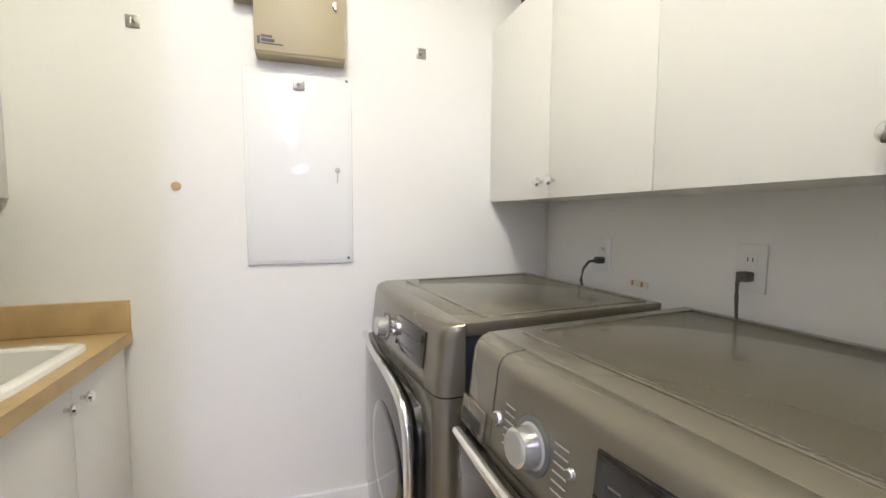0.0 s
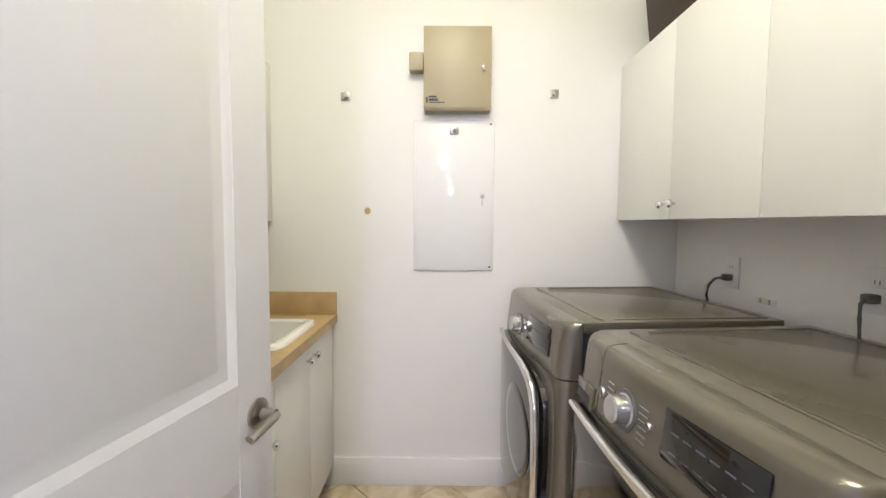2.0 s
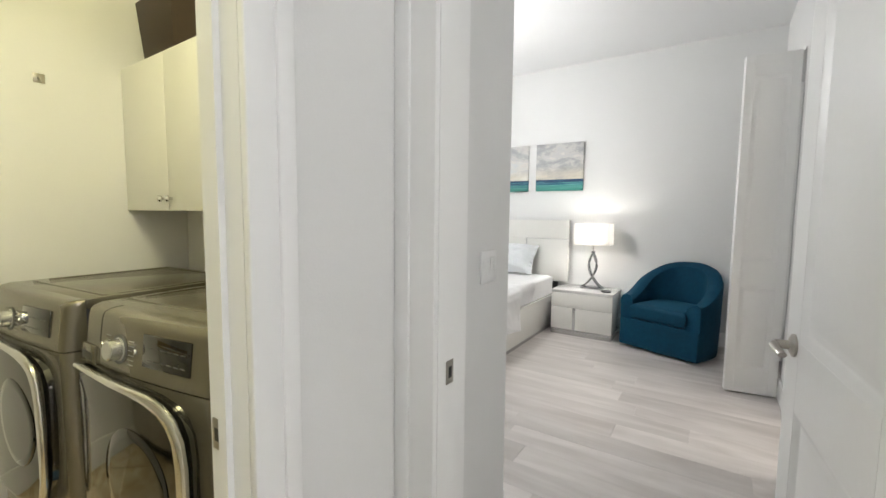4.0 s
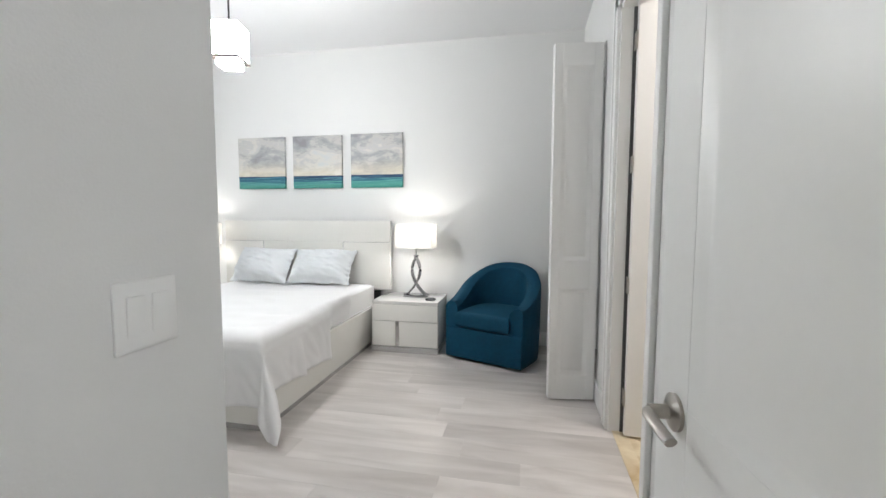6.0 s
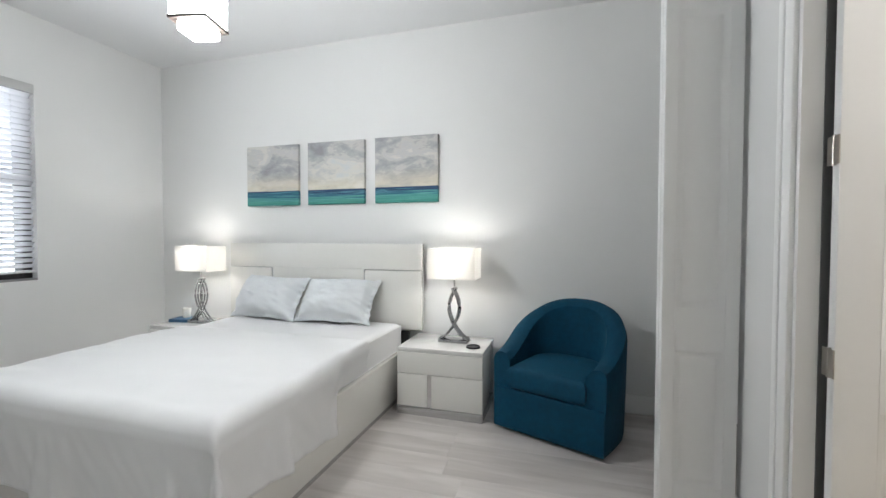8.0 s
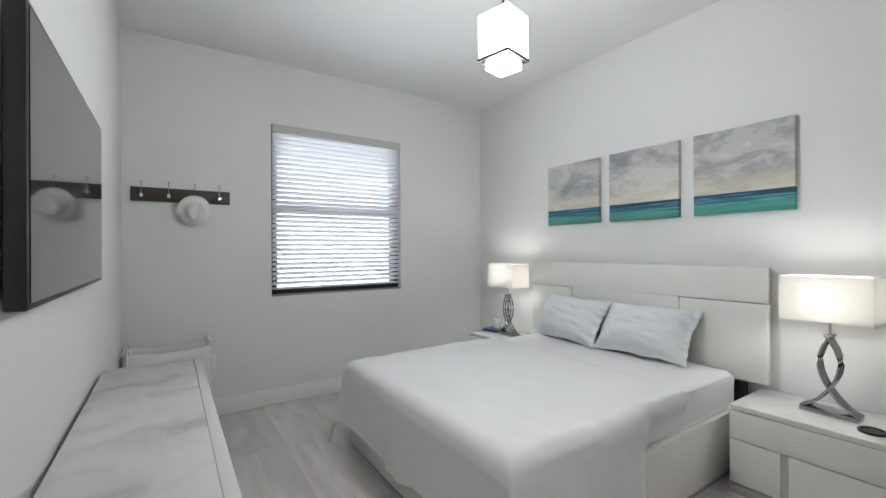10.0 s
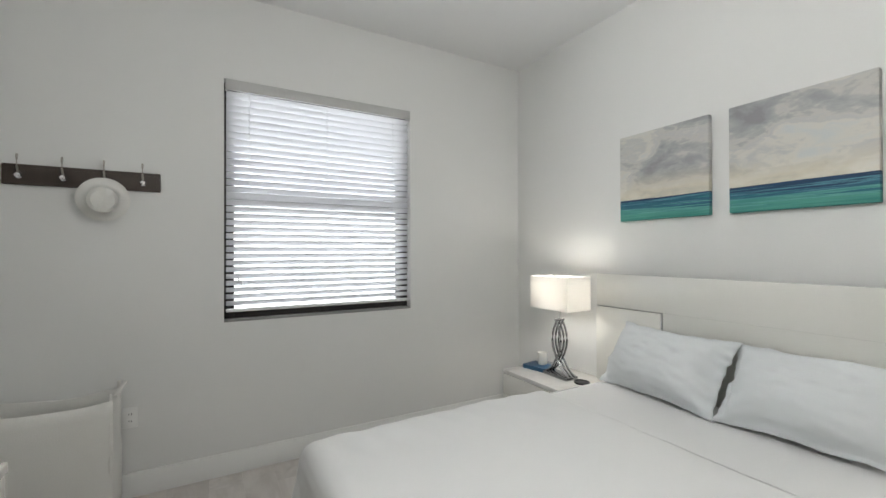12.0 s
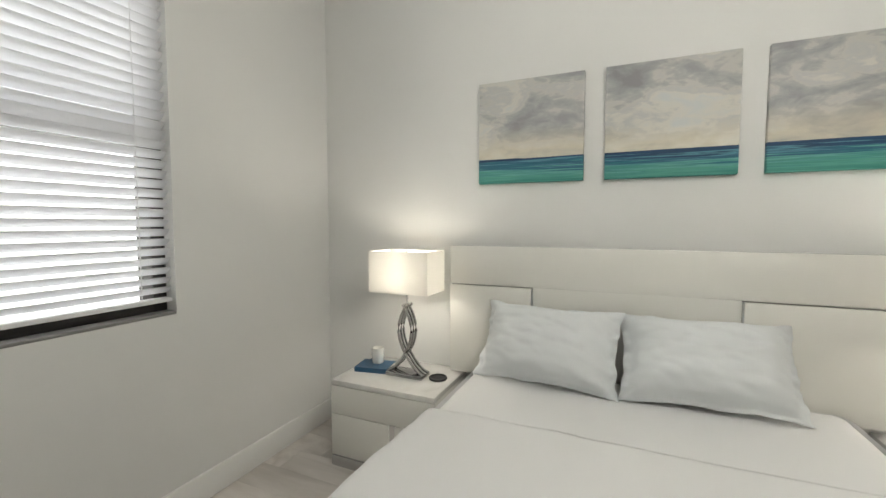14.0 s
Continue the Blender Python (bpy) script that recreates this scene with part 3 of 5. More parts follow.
for z0, z1 in ((0.055, wh * 0.49), (wh * 0.49 + 0.055, wh - 0.045)):
    p = part("pane", boxes((-ww / 2 + 0.06, 0.0, z0, ww / 2 - 0.06, 0.006, z1)), GLASS, win)
    p.visible_shadow = False
part("window_sill", boxes((-ww / 2, -0.12, 0.0, ww / 2, 0.05, 0.0135), bevel=0.003), material("grey_sill", (0.24, 0.235, 0.23), 0.4, grain=0.05), win, "grey stone sill")

blind = thing("window_blind", pose((WX0 + WX1) / 2, NY + 0.03, WZ1), "white faux-wood slatted blind lowered over the window", "blind")
bw = ww / 2 - 0.012
# the valance's grey carries its shade against the bright window
part("valance", boxes((-bw - 0.006, -0.045, -0.07, bw + 0.006, -0.032, -0.002), (-bw - 0.006, -0.032, -0.07, -bw + 0.004, 0.0, -0.002), (bw - 0.004, -0.032, -0.07, bw + 0.006, 0.0, -0.002), bevel=0.003), material("valance_backlit", (0.5, 0.5, 0.49), 0.5, grain=0.03), blind)
part("head_rail", boxes((-bw, -0.03, -0.05, bw, 0.025, -0.004), bevel=0.002), BLIND, blind)
slat = bmesh.new()
prof = [(-0.0245 + 0.049 * i / 6, 0.0035 * (1 - (2 * i / 6 - 1) ** 2)) for i in range(7)]
lo, hi = [], []
for y, z in prof:
    lo.append((slat.verts.new((-bw, y, z)), slat.verts.new((bw, y, z))))
    hi.append((slat.verts.new((-bw, y, z + 0.0028)), slat.verts.new((bw, y, z + 0.0028))))
for i in range(6):
    slat.faces.new((lo[i][0], lo[i + 1][0], lo[i + 1][1], lo[i][1]))
    slat.faces.new((hi[i][0], hi[i][1], hi[i + 1][1], hi[i + 1][0]))
    slat.faces.new((lo[i][0], hi[i][0], hi[i + 1][0], lo[i + 1][0]))
    slat.faces.new((lo[i][1], lo[i + 1][1], hi[i + 1][1], hi[i][1]))
slat.faces.new((lo[0][0], lo[0][1], hi[0][1], hi[0][0]))
slat.faces.new((lo[6][0], hi[6][0], hi[6][1], lo[6][1]))
bmesh.ops.recalc_face_normals(slat, faces=slat.faces)
slat_mesh = mesh("slat", slat, SLAT)
PITCH = 0.0425
n_slats = int((wh - 0.07 - 0.055) / PITCH)
for i in range(n_slats):
    s = new("slat", slat_mesh)
    s.parent = blind
    s.matrix_basis = pose(0, 0, -0.085 - i * PITCH, (124 if i == 15 else 141) + random.uniform(-1.0, 1.0), 0, random.uniform(-0.06, 0.06))
zb = -0.085 - n_slats * PITCH
part("bottom_rail", boxes((-bw, -0.024, zb - 0.012, bw, 0.024, zb + 0.006), bevel=0.003), BLIND, blind)
for x in (-bw + 0.13, 0.0, bw - 0.13):
    part("ladder_cord", boxes((x - 0.0012, -0.027, zb, x + 0.0012, -0.0255, -0.06)), BLIND, blind)
for x in (-bw + 0.07, -bw + 0.09):
    part("tassel", lathe([(0.001, -0.02), (0.006, -0.02), (0.004, 0.01), (0.001, 0.012)], 10), BLIND, blind, "", pose(x, -0.034, -1.18 - (x + bw) * 1.0))

# ---- bedroom furniture ----
# bed
BY0, BY1, BXF, BXH = 0.19, 1.86, 2.63, 4.56
bed = thing("bed", pose(3.6, (BY0 + BY1) / 2, 0), "ivory lacquered platform bed with white sheets", "bed")
hw = (BY1 - BY0) / 2
X = lambda x: x - 3.6
part("side_rail", boxes((X(BXF), -hw, 0.05, X(BXH), -hw + 0.04, 0.385), bevel=0.003), GLOSS, bed)
part("side_rail", boxes((X(BXF), hw - 0.04, 0.05, X(BXH), hw, 0.385), bevel=0.003), GLOSS, bed)
part("foot_rail", boxes((X(BXF), -hw + 0.041, 0.05, X(BXF) + 0.04, hw - 0.041, 0.385), bevel=0.003), GLOSS, bed)
part("plinth", boxes((X(BXF) + 0.03, -hw + 0.025, 0.0, X(BXH), hw - 0.025, 0.055)), SILVER, bed, "brushed silver plinth")
part("slat_base", boxes((X(BXF) + 0.042, -hw + 0.042, 0.25, X(BXH), hw - 0.042, 0.3)), DARK, bed)
hb0, hb1 = 0.088, 2.0
hc = (BY0 + BY1) / 2
part("headboard_top", boxes((X(4.60), hb0 - hc, 1.009, X(4.645), hb1 - hc, 1.224), bevel=0.0012), GLOSS, bed)
part("headboard_panel", boxes((X(4.59), hb0 - hc, 0.52, X(4.64), 0.598 - hc, 1.003), bevel=0.004), GLOSS, bed)
part("headboard_panel", boxes((X(4.59), 1.535 - hc, 0.5, X(4.64), hb1 - hc, 1.003), bevel=0.004), GLOSS, bed)
part("headboard_middle", boxes((X(4.6002), 0.606 - hc, 0.4, X(4.645), 1.527 - hc, 1.0088)), GLOSS, bed)
for y in (0.602, 1.531):
    part("headboard_trim", boxes((X(4.592), y - 0.003 - hc, 0.75, X(4.63), y + 0.003 - hc, 1.006)), CHROME, bed, "narrow chrome strip")
for y in (hb0 + 0.16, hb1 - 0.16):
    part("headboard_leg", boxes((X(4.61), y - 0.04 - hc, 0, X(4.64), y + 0.04 - hc, 0.5)), BLACK, bed)

# mattress under a draped sheet
mat_ = thing("mattress", pose(3.6, (BY0 + BY1) / 2, 0.301), "white mattress in a fitted sheet on the bed", "mattress")
body = boxes((BXF + 0.05 - 3.6, -hw + 0.048, 0, 4.58 - 3.6, hw - 0.048, 0.281))
bmesh.ops.subdivide_edges(body, edges=[e for e in body.edges], cuts=14, use_grid_fill=True)
bmesh.ops.bevel(body, geom=[e for e in body.edges if e.calc_face_angle(0) > 1], offset=0.07, segments=5, profile=0.5, affect="EDGES")
for v in body.verts:
    v.co += v.normal * (0.006 * noise.noise(Vector((v.co.x * 7 + v.co.z * 9, v.co.y * 7, v.co.z * 5))))
part("body", body, LINEN, mat_)
part("piping", tube([(BXF + 0.13 - 3.6, -hw + 0.046, 0.08), (3.9 - 3.6, -hw + 0.045, 0.082), (4.5 - 3.6, -hw + 0.046, 0.079)], 0.004, 8), LINEN, mat_)


def sheet(name, x0, x1, y0, y1, top, label, n=120, m=150):
    """A top sheet: flat on the mattress, rounded over the edges, hanging in soft folds over the foot and the foot half of the sides;
    nearer the head it is tucked inside the rail, and at the foot corners the loose cloth falls in a tail."""
    bm = bmesh.new()
    r, foot, side = 0.075, 0.385, 0.345
    L, W = x1 - x0, y1 - y0

    def over(s):
        if s <= -r:
            return s, 0.0
        a = (s + r) / r
        if a < math.pi / 2:
            return -r + r * math.sin(a), -r * (1 - math.cos(a))
        return 0.0, -r - (s + r - r * math.pi / 2)

    def smooth(a):
        a = min(1.0, max(0.0, a))
        return a * a * (3 - 2 * a)

    grid = []
    for i in range(n + 1):
        u = -foot + (L + foot) * i / n
        row = []
        for j in range(m + 1):
            v = -side + (W + 2 * side) * j / m
            sgn = -1 if v < W / 2 else 1
            s2 = max(-v, v - W)
            tuck = smooth((u - 0.80) / 0.14)
            hem = smooth((u - 0.81) / 0.02)
            if s2 > 0:
                s2 *= 0.9 + 0.14 * smooth((u - 0.1) / 0.6) + 0.03 * math.sin(u * 9)
                s2 = s2 * (1 - hem) + min(s2, 0.18) * hem
            ox, dz1 = over(-u)
            oy, dz2 = over(s2)
            x = x0 - ox
            y = (y0 if sgn < 0 else y1) + sgn * oy
            h1, h2 = max(0.0, -dz1 - r), max(0.0, -dz2 - r)
            along1 = noise.noise(Vector((y * 4, 1.7, h1 * 0.8))) + 0.25 * noise.noise(Vector((y * 9, 4.1, h1)))
            along2 = noise.noise(Vector((x * 4.5, 7.7 + sgn, h2 * 0.8))) + 0.5 * noise.noise(Vector((x * 11, 3.3, h2)))
            x -= h1 * (0.03 + 0.3 * max(-0.1, along1 + 0.05)) + 0.024 * along1 * min(1.0, h1 * 8)
            y += sgn * (h2 * (0.09 + 0.3 * max(-0.1, along2 + 0.05)) + 0.024 * along2 * min(1.0, h2 * 8)) * (1 - tuck)
            if h1 > 0:
                x = min(x, x0 - 0.006) - 0.008 * abs(noise.noise(Vector((y * 13 + h1 * 7, h1 * 4, 2.2)))) * min(1.0, h1 * 9)
            if h2 > 0 and tuck < 1:
                out = max(sgn * (y - (y0 if sgn < 0 else y1)), 0.006) + 0.01 * abs(noise.noise(Vector((x * 12 - h2 * 9, h2 * 4, 6.2)))) * min(1.0, h2 * 9)
                y = y * tuck + ((y0 if sgn < 0 else y1) + sgn * out) * (1 - tuck)
            # nearer the head the cloth lies closer to the mattress and goes down inside the rail
            y -= sgn * (0.022 * smooth((u - 0.6) / 0.6) + 0.034 * tuck * smooth(-dz2 / 0.16)) * smooth((s2 + r) / r)
            z = top - math.hypot(dz1, dz2) - 0.3 * min(h1, h2)
            if h1 > 0 and h2 > 0:
                turn = math.atan2(h2, h1)
                spread = (0.4 if sgn < 0 else 0.1) * math.hypot(h1, h2) * math.sin(2 * turn) ** 0.7 * (1 + 0.18 * math.sin(turn * 9))
                x -= spread * math.cos(turn)
                y += sgn * spread * math.sin(turn)
            z = max(z, 0.02 + 0.02 * (h1 + h2))
            p = Vector((x * 1.6, y * 1.6, 3.1))
            z += 0.008 * noise.noise(p) + 0.006 * noise.noise(p * 3.7)
            z += 0.008 * noise.noise(Vector((x * 9 + y * 4, y * 3 - x * 2, 8.0))) * smooth((s2 + 0.5) / 0.4)
            row.append(bm.verts.new((x, y, z)))
        grid.append(row)
    for i in range(n):
        for j in range(m):
            bm.faces.new((grid[i][j], grid[i + 1][j], grid[i + 1][j + 1], grid[i][j + 1]))
    bmesh.ops.recalc_face_normals(bm, faces=bm.faces)
    ob = solid(name, bm, LINEN, label, "bedding")
    ob.data.set_sharp_from_angle(angle=radians(180))
    md = ob.modifiers.new("thick", "SOLIDIFY")
    md.thickness, md.offset = 0.005, 1
    return ob


sheet("bed_sheet", BXF - 0.008, 3.92, BY0 - 0.008, BY1 + 0.008, 0.588, "white top sheet draped over the foot of the bed")


def pillow(y, rz, tilt):
    bm = bmesh.new()
    n = 40
    top, bot = [], []
    for i in range(n + 1):
        a, b = [], []
        for j in range(n + 1):
            u, v = 2 * i / n - 1, 2 * j / n - 1
            flange = max(abs(u), abs(v)) > 0.9
            t = 0.0 if flange else max(0.0, (1 - (abs(u) / 0.9) ** 2.6)) ** 0.5 * max(0.0, (1 - (abs(v) / 0.9) ** 2.6)) ** 0.5
            w = 0.016 * noise.noise(Vector((u * 2.5 + y, v * 2.5, 1.0))) + 0.01 * noise.noise(Vector((u * 6 + y, v * 3.5 - u * 2, 4.0))) + (0.022 * noise.noise(Vector((u * 6, v * 6, y))) - 0.018 * max(0.0, max(abs(u), abs(v)) - 0.9) * 10 if flange else 0) + 0.022 * t * abs(noise.noise(Vector((u * 3 + v * 2, v * 5 - u * 3, y + 7))))
            px = u * 0.205 * (1 - 0.09 * (1 - v * v) + 0.03 * noise.noise(Vector((v * 3, y * 5, 2.0))))
            py = v * 0.338 * (1 - 0.07 * (1 - u * u) + 0.03 * noise.noise(Vector((u * 3.5, y * 7, 9.0))))
            a.append(bm.verts.new((px, py, 0.15 * t + w + 0.002)))
            b.append(bm.verts.new((px, py, -0.075 * t + w - 0.002)))
        top.append(a)
        bot.append(b)
    for i in range(n):
        for j in range(n):
            bm.faces.new((top[i][j], top[i + 1][j], top[i + 1][j + 1], top[i][j + 1]))
            bm.faces.new((bot[i][j], bot[i][j + 1], bot[i + 1][j + 1], bot[i + 1][j]))
    rim_t = [top[i][0] for i in range(n + 1)] + [top[n][j] for j in range(1, n + 1)] + [top[i][n] for i in range(n - 1, -1, -1)] + [top[0][j] for j in range(n - 1, 0, -1)]
    rim_b = [bot[i][0] for i in range(n + 1)] + [bot[n][j] for j in range(1, n + 1)] + [bot[i][n] for i in range(n - 1, -1, -1)] + [bot[0][j] for j in range(n - 1, 0, -1)]
    for k in range(len(rim_t)):
        bm.faces.new((rim_t[k], rim_t[k - 1], rim_b[k - 1], rim_b[k]))
    bmesh.ops.recalc_face_normals(bm, faces=bm.faces)
    ob = solid("pillow", bm, PILLOW, "pale blue-white cotton pillow leaning on the headboard", "pillow", pose(4.425, y, 0.768, 0, -tilt, rz), "pillows on the bed")
    ob.data.set_sharp_from_angle(angle=radians(180))
    return ob


pillow(0.765, 2, 53)
pillow(1.425, -5, 57)

# nightstands


def nightstand(m, mirror, label):
    n = thing("nightstand", m, label, "nightstand", "nightstands beside the bed")
    w, d, h = 0.63, 0.46, 0.485
    part("body", boxes((0.014, 0.004, 0.06, d, w - 0.004, h - 0.03), bevel=0.002), GLOSS, n)
    part("top", boxes((0, 0, h - 0.028, d, w, h), bevel=0.003), MARBLE, n, "glossy marbled top")
    part("top_drawer", boxes((-0.004, 0, 0.30, 0.013, w, h - 0.031), bevel=0.002), GLOSS, n)
    s = 0.385 if not mirror else w - 0.385
    a, b = ((0, s - 0.017), (s + 0.017, w))
    part("lower_front", boxes((-0.004, a[0], 0.062, 0.013, a[1], 0.295), bevel=0.002), GLOSS, n)
    part("lower_front", boxes((-0.004, b[0], 0.062, 0.013, b[1], 0.295), bevel=0.002), GLOSS, n)
    part("pull_strip", boxes((0.002, s - 0.0165, 0.062, 0.014, s + 0.0165, 0.295)), CHROME, n, "brushed chrome pull strip")
    part("plinth", boxes((-0.006, 0.0, 0, d - 0.02, w, 0.058), bevel=0.001), SILVER, n, "brushed silver plinth")
    return n


nightstand(pose(4.2, -0.495, 0), False, "ivory lacquered nightstand carrying a lit lamp and coaster")
nightstand(pose(4.225, 1.93, 0), True, "ivory lacquered nightstand carrying a lamp, book and mug")

# lamps


def table_lamp(m, group="table lamps"):
    t = thing("table_lamp", m, "lit table lamp with white drum-edged rectangular shade and silver ring base", "table lamp", group)
    part("foot", boxes((-0.055, -0.115, 0, 0.055, 0.115, 0.024), bevel=0.005), LAMPMETAL, t)
    for sx in (-0.03, 0.0, 0.03):
        for sgn in (-1, 1):
            pts = [(sx, sgn * y, z) for y, z in ((-0.115, 0.02), (-0.085, 0.034), (-0.055, 0.06), (-0.028, 0.092), (-0.004, 0.128), (0.018, 0.168), (0.034, 0.21), (0.041, 0.255), (0.037, 0.3), (0.024, 0.345), (0.004, 0.385), (-0.014, 0.41))]
            part("arc", tube(pts, 0.0075, 10), LAMPMETAL, t)
    part("stem", cyl(bmesh.new(), (0, 0, 0.375), (0, 0, 0.56), 0.006, seg=12), CHROME, t)
    sh = bmesh.new()
    A, B, z0, z1 = 0.112, 0.18, 0.483, 0.711
    outer = [[(-A, -B), (A, -B), (A, B), (-A, B)], [(-A + 0.006, -B + 0.006), (A - 0.006, -B + 0.006), (A - 0.006, B - 0.006), (-A + 0.006, B - 0.006)]]
    vs = [[sh.verts.new((x, y, z)) for x, y in o] for z in (z0, z1) for o in outer]
    for i in range(4):
        j = (i + 1) % 4
        sh.faces.new((vs[0][i], vs[0][j], vs[2][j], vs[2][i]))
        sh.faces.new((vs[1][j], vs[1][i], vs[3][i], vs[3][j]))
        sh.faces.new((vs[2][i], vs[2][j], vs[3][j], vs[3][i]))
        sh.faces.new((vs[0][j], vs[0][i], vs[1][i], vs[1][j]))
    bmesh.ops.recalc_face_normals(sh, faces=sh.faces)
    part("shade", sh, SHADE, t, "glowing white fabric shade")
    part("spider", boxes((-A + 0.006, -0.003, z1 - 0.02, A - 0.006, 0.003, z1 - 0.016)), CHROME, t)
    part("finial", lathe([(0.001, 0), (0.008, 0), (0.006, 0.012), (0.001, 0.016)], 12), CHROME, t, "", pose(0, 0, z1 - 0.016))
    return t


lamp_a = table_lamp(pose(4.455, -0.225, 0.485))
lamp_b = copy_thing(lamp_a, pose(4.455, 2.205, 0.485))

# pendant
pen = thing("pendant_lamp", pose(2.96, 0.59, H, 0, 0, 13), "white glass cube pendant lamp with a dark metal band", "pendant lamp")
part("canopy", lathe([(0.001, -0.03), (0.05, -0.03), (0.055, 0.0), (0.001, 0.0)], 24), WALNUT, pen)
part("rod", cyl(bmesh.new(), (0, 0, -0.53), (0, 0, -0.03), 0.006, seg=10), BLACK, pen)
S = 0.0855
part("shade", boxes((-S, -S, -0.735, S, S, -0.53), bevel=0.004), PEND, pen, "glowing white glass shade")
part("band", boxes((-S - 0.004, -S - 0.004, -0.75, S + 0.004, S + 0.004, -0.736), bevel=0.002), WALNUT, pen, "dark metal band")
part("lower_glass", boxes((-S * 0.72, -S * 0.72, -0.79, S * 0.72, S * 0.72, -0.751), bevel=0.003), PEND, pen, "small glowing lower glass")

# pictures
pic = bmesh.new()
box(pic, -0.035, -0.28, 0.0, 0.0, 0.28, 0.55, bevel=0.004)
pic_mesh = mesh("canvas_picture", pic, PAINTING)
for y in (0.25, 0.911, 1.571):
    p = new("canvas_picture", pic_mesh)
    p.matrix_world = pose(EX - 0.002, y, 1.57)
    tagged(p, "square seascape canvas with grey clouds over teal water", "picture", "seascape pictures over the bed")

# armchair
ch = thing("armchair", pose(4.285, -1.02, 0, 0, 0, 158), "teal velvet barrel armchair with a loose seat cushion", "armchair")


def chair_shell():
    """Barrel back and arms: a thick wall swept round, high at the back and sloping to the arms. Front is +x."""
    bm = bmesh.new()
    n = 60
    R, t, straight = 0.383, 0.12, 0.27
    half = R * math.pi / 2 + straight
    rings = []
    for i in range(n + 1):
        q = -half + 2 * half * i / n
        sg = -1 if q < 0 else 1
        a = min(abs(q) / R, math.pi / 2)
        ext = max(0.0, abs(q) - R * math.pi / 2)
        cx, cy = -math.cos(a), sg * math.sin(a)
        drop = abs(q) / half
        h = 0.52 + 0.31 * (0.5 + 0.5 * math.cos(math.pi * drop ** 1.25))
        taper = 0.02 * (ext / straight) ** 2

        def P(r, z, f=0.0):
            lean = 0.03 * (z - 0.1)
            return bm.verts.new((cx * (r + lean) + max(0.0, ext - f), cy * (r - taper + lean * 0.6), z))
        rings.append([P(R - 0.008, 0.024, 0.004), P(R - 0.003, 0.06), P(R, 0.3), P(R, h - 0.05), P(R - 0.012, h - 0.015, 0.008), P(R - 0.045, h, 0.02), P(R - 0.085, h - 0.008, 0.015), P(R - t, h - 0.045), P(R - t - 0.008, 0.32), P(R - t, 0.2)])
    for a, b in zip(rings, rings[1:]):
        for k in range(len(a) - 1):
            bm.faces.new((a[k], a[k + 1], b[k + 1], b[k]))
    bm.faces.new(rings[0])
    bm.faces.new(list(reversed(rings[-1])))
    bmesh.ops.recalc_face_normals(bm, faces=bm.faces)
    return bm


def rounded_d(x0, x1, w, z0, z1, bevel):
    bm = boxes((x0, -w, z0, x1, w, z1))
    vert = [e for e in bm.edges if abs(e.verts[0].co.z - e.verts[1].co.z) > 0.01 and e.verts[0].co.x < 0]
    bmesh.ops.bevel(bm, geom=vert, offset=min(w, (x1 - x0)) * 0.75, segments=8, profile=0.5, affect="EDGES")
    hor = [e for e in bm.edges if abs(e.verts[0].co.z - e.verts[1].co.z) < 0.001]
    bmesh.ops.bevel(bm, geom=hor, offset=bevel, segments=4, profile=0.5, affect="EDGES")
    return bm


part("shell", chair_shell(), VELVET, ch)
part("front", rounded_d(-0.25, 0.281, 0.36, 0.024, 0.295, 0.014), VELVET, ch)
part("seat_cushion", rounded_d(-0.24, 0.3, 0.258, 0.297, 0.445, 0.045), VELVET, ch, "plump teal velvet seat cushion")
part("swivel_base", lathe([(0.001, 0), (0.22, 0), (0.22, 0.026), (0.001, 0.026)], 28), BLACK, ch)

# dresser
dr = thing("dresser", pose(WX + 0.018, 0.19, 0), "ivory lacquered dresser with a glossy marbled top", "dresser")
dw, dl, dh = 0.415, 1.57, 0.75
part("body", boxes((0.0, 0.005, 0.06, dw - 0.02, dl - 0.005, dh - 0.031), bevel=0.003), GLOSS, dr)
part("top", boxes((0.0, 0.0, dh - 0.03, dw - 0.03, dl, dh), bevel=0.003), MARBLE, dr, "glossy marbled top")
part("front_lip", boxes((dw - 0.03, 0.0, dh - 0.031, dw + 0.008, dl, dh + 0.002), bevel=0.004), GLOSS, dr)
for i in range(3):
    for j in range(2):
        y0, y1 = dl * j / 2 + 0.004, dl * (j + 1) / 2 - 0.004
        part("drawer", boxes((dw - 0.019, y0, 0.07 + i * 0.216, dw + 0.002, y1, 0.07 + i * 0.216 + 0.211), bevel=0.002), GLOSS, dr)
        part("pull", boxes((dw + 0.002, (y0 + y1) / 2 - 0.07, 0.07 + i * 0.216 + 0.18, dw + 0.012, (y0 + y1) / 2 + 0.07, 0.07 + i * 0.216 + 0.19), bevel=0.002), CHROME, dr)
part("plinth", boxes((0.02, 0.02, 0, dw - 0.03, dl - 0.02, 0.058)), SILVER, dr)

# television on the west wall
tv = thing("television", pose(WX, 0.85, 1.55), "black flat-screen television mounted on the wall", "television")
part("case", boxes((0.012, -0.56, -0.33, 0.05, 0.56, 0.33), bevel=0.004), BLACK, tv)
part("screen", boxes((0.0505, -0.545, -0.315, 0.0525, 0.545, 0.315)), BLACKGLASS, tv)
part("bracket", boxes((0.0, -0.15, -0.1, 0.012, 0.15, 0.1)), BLACK, tv)

# hamper


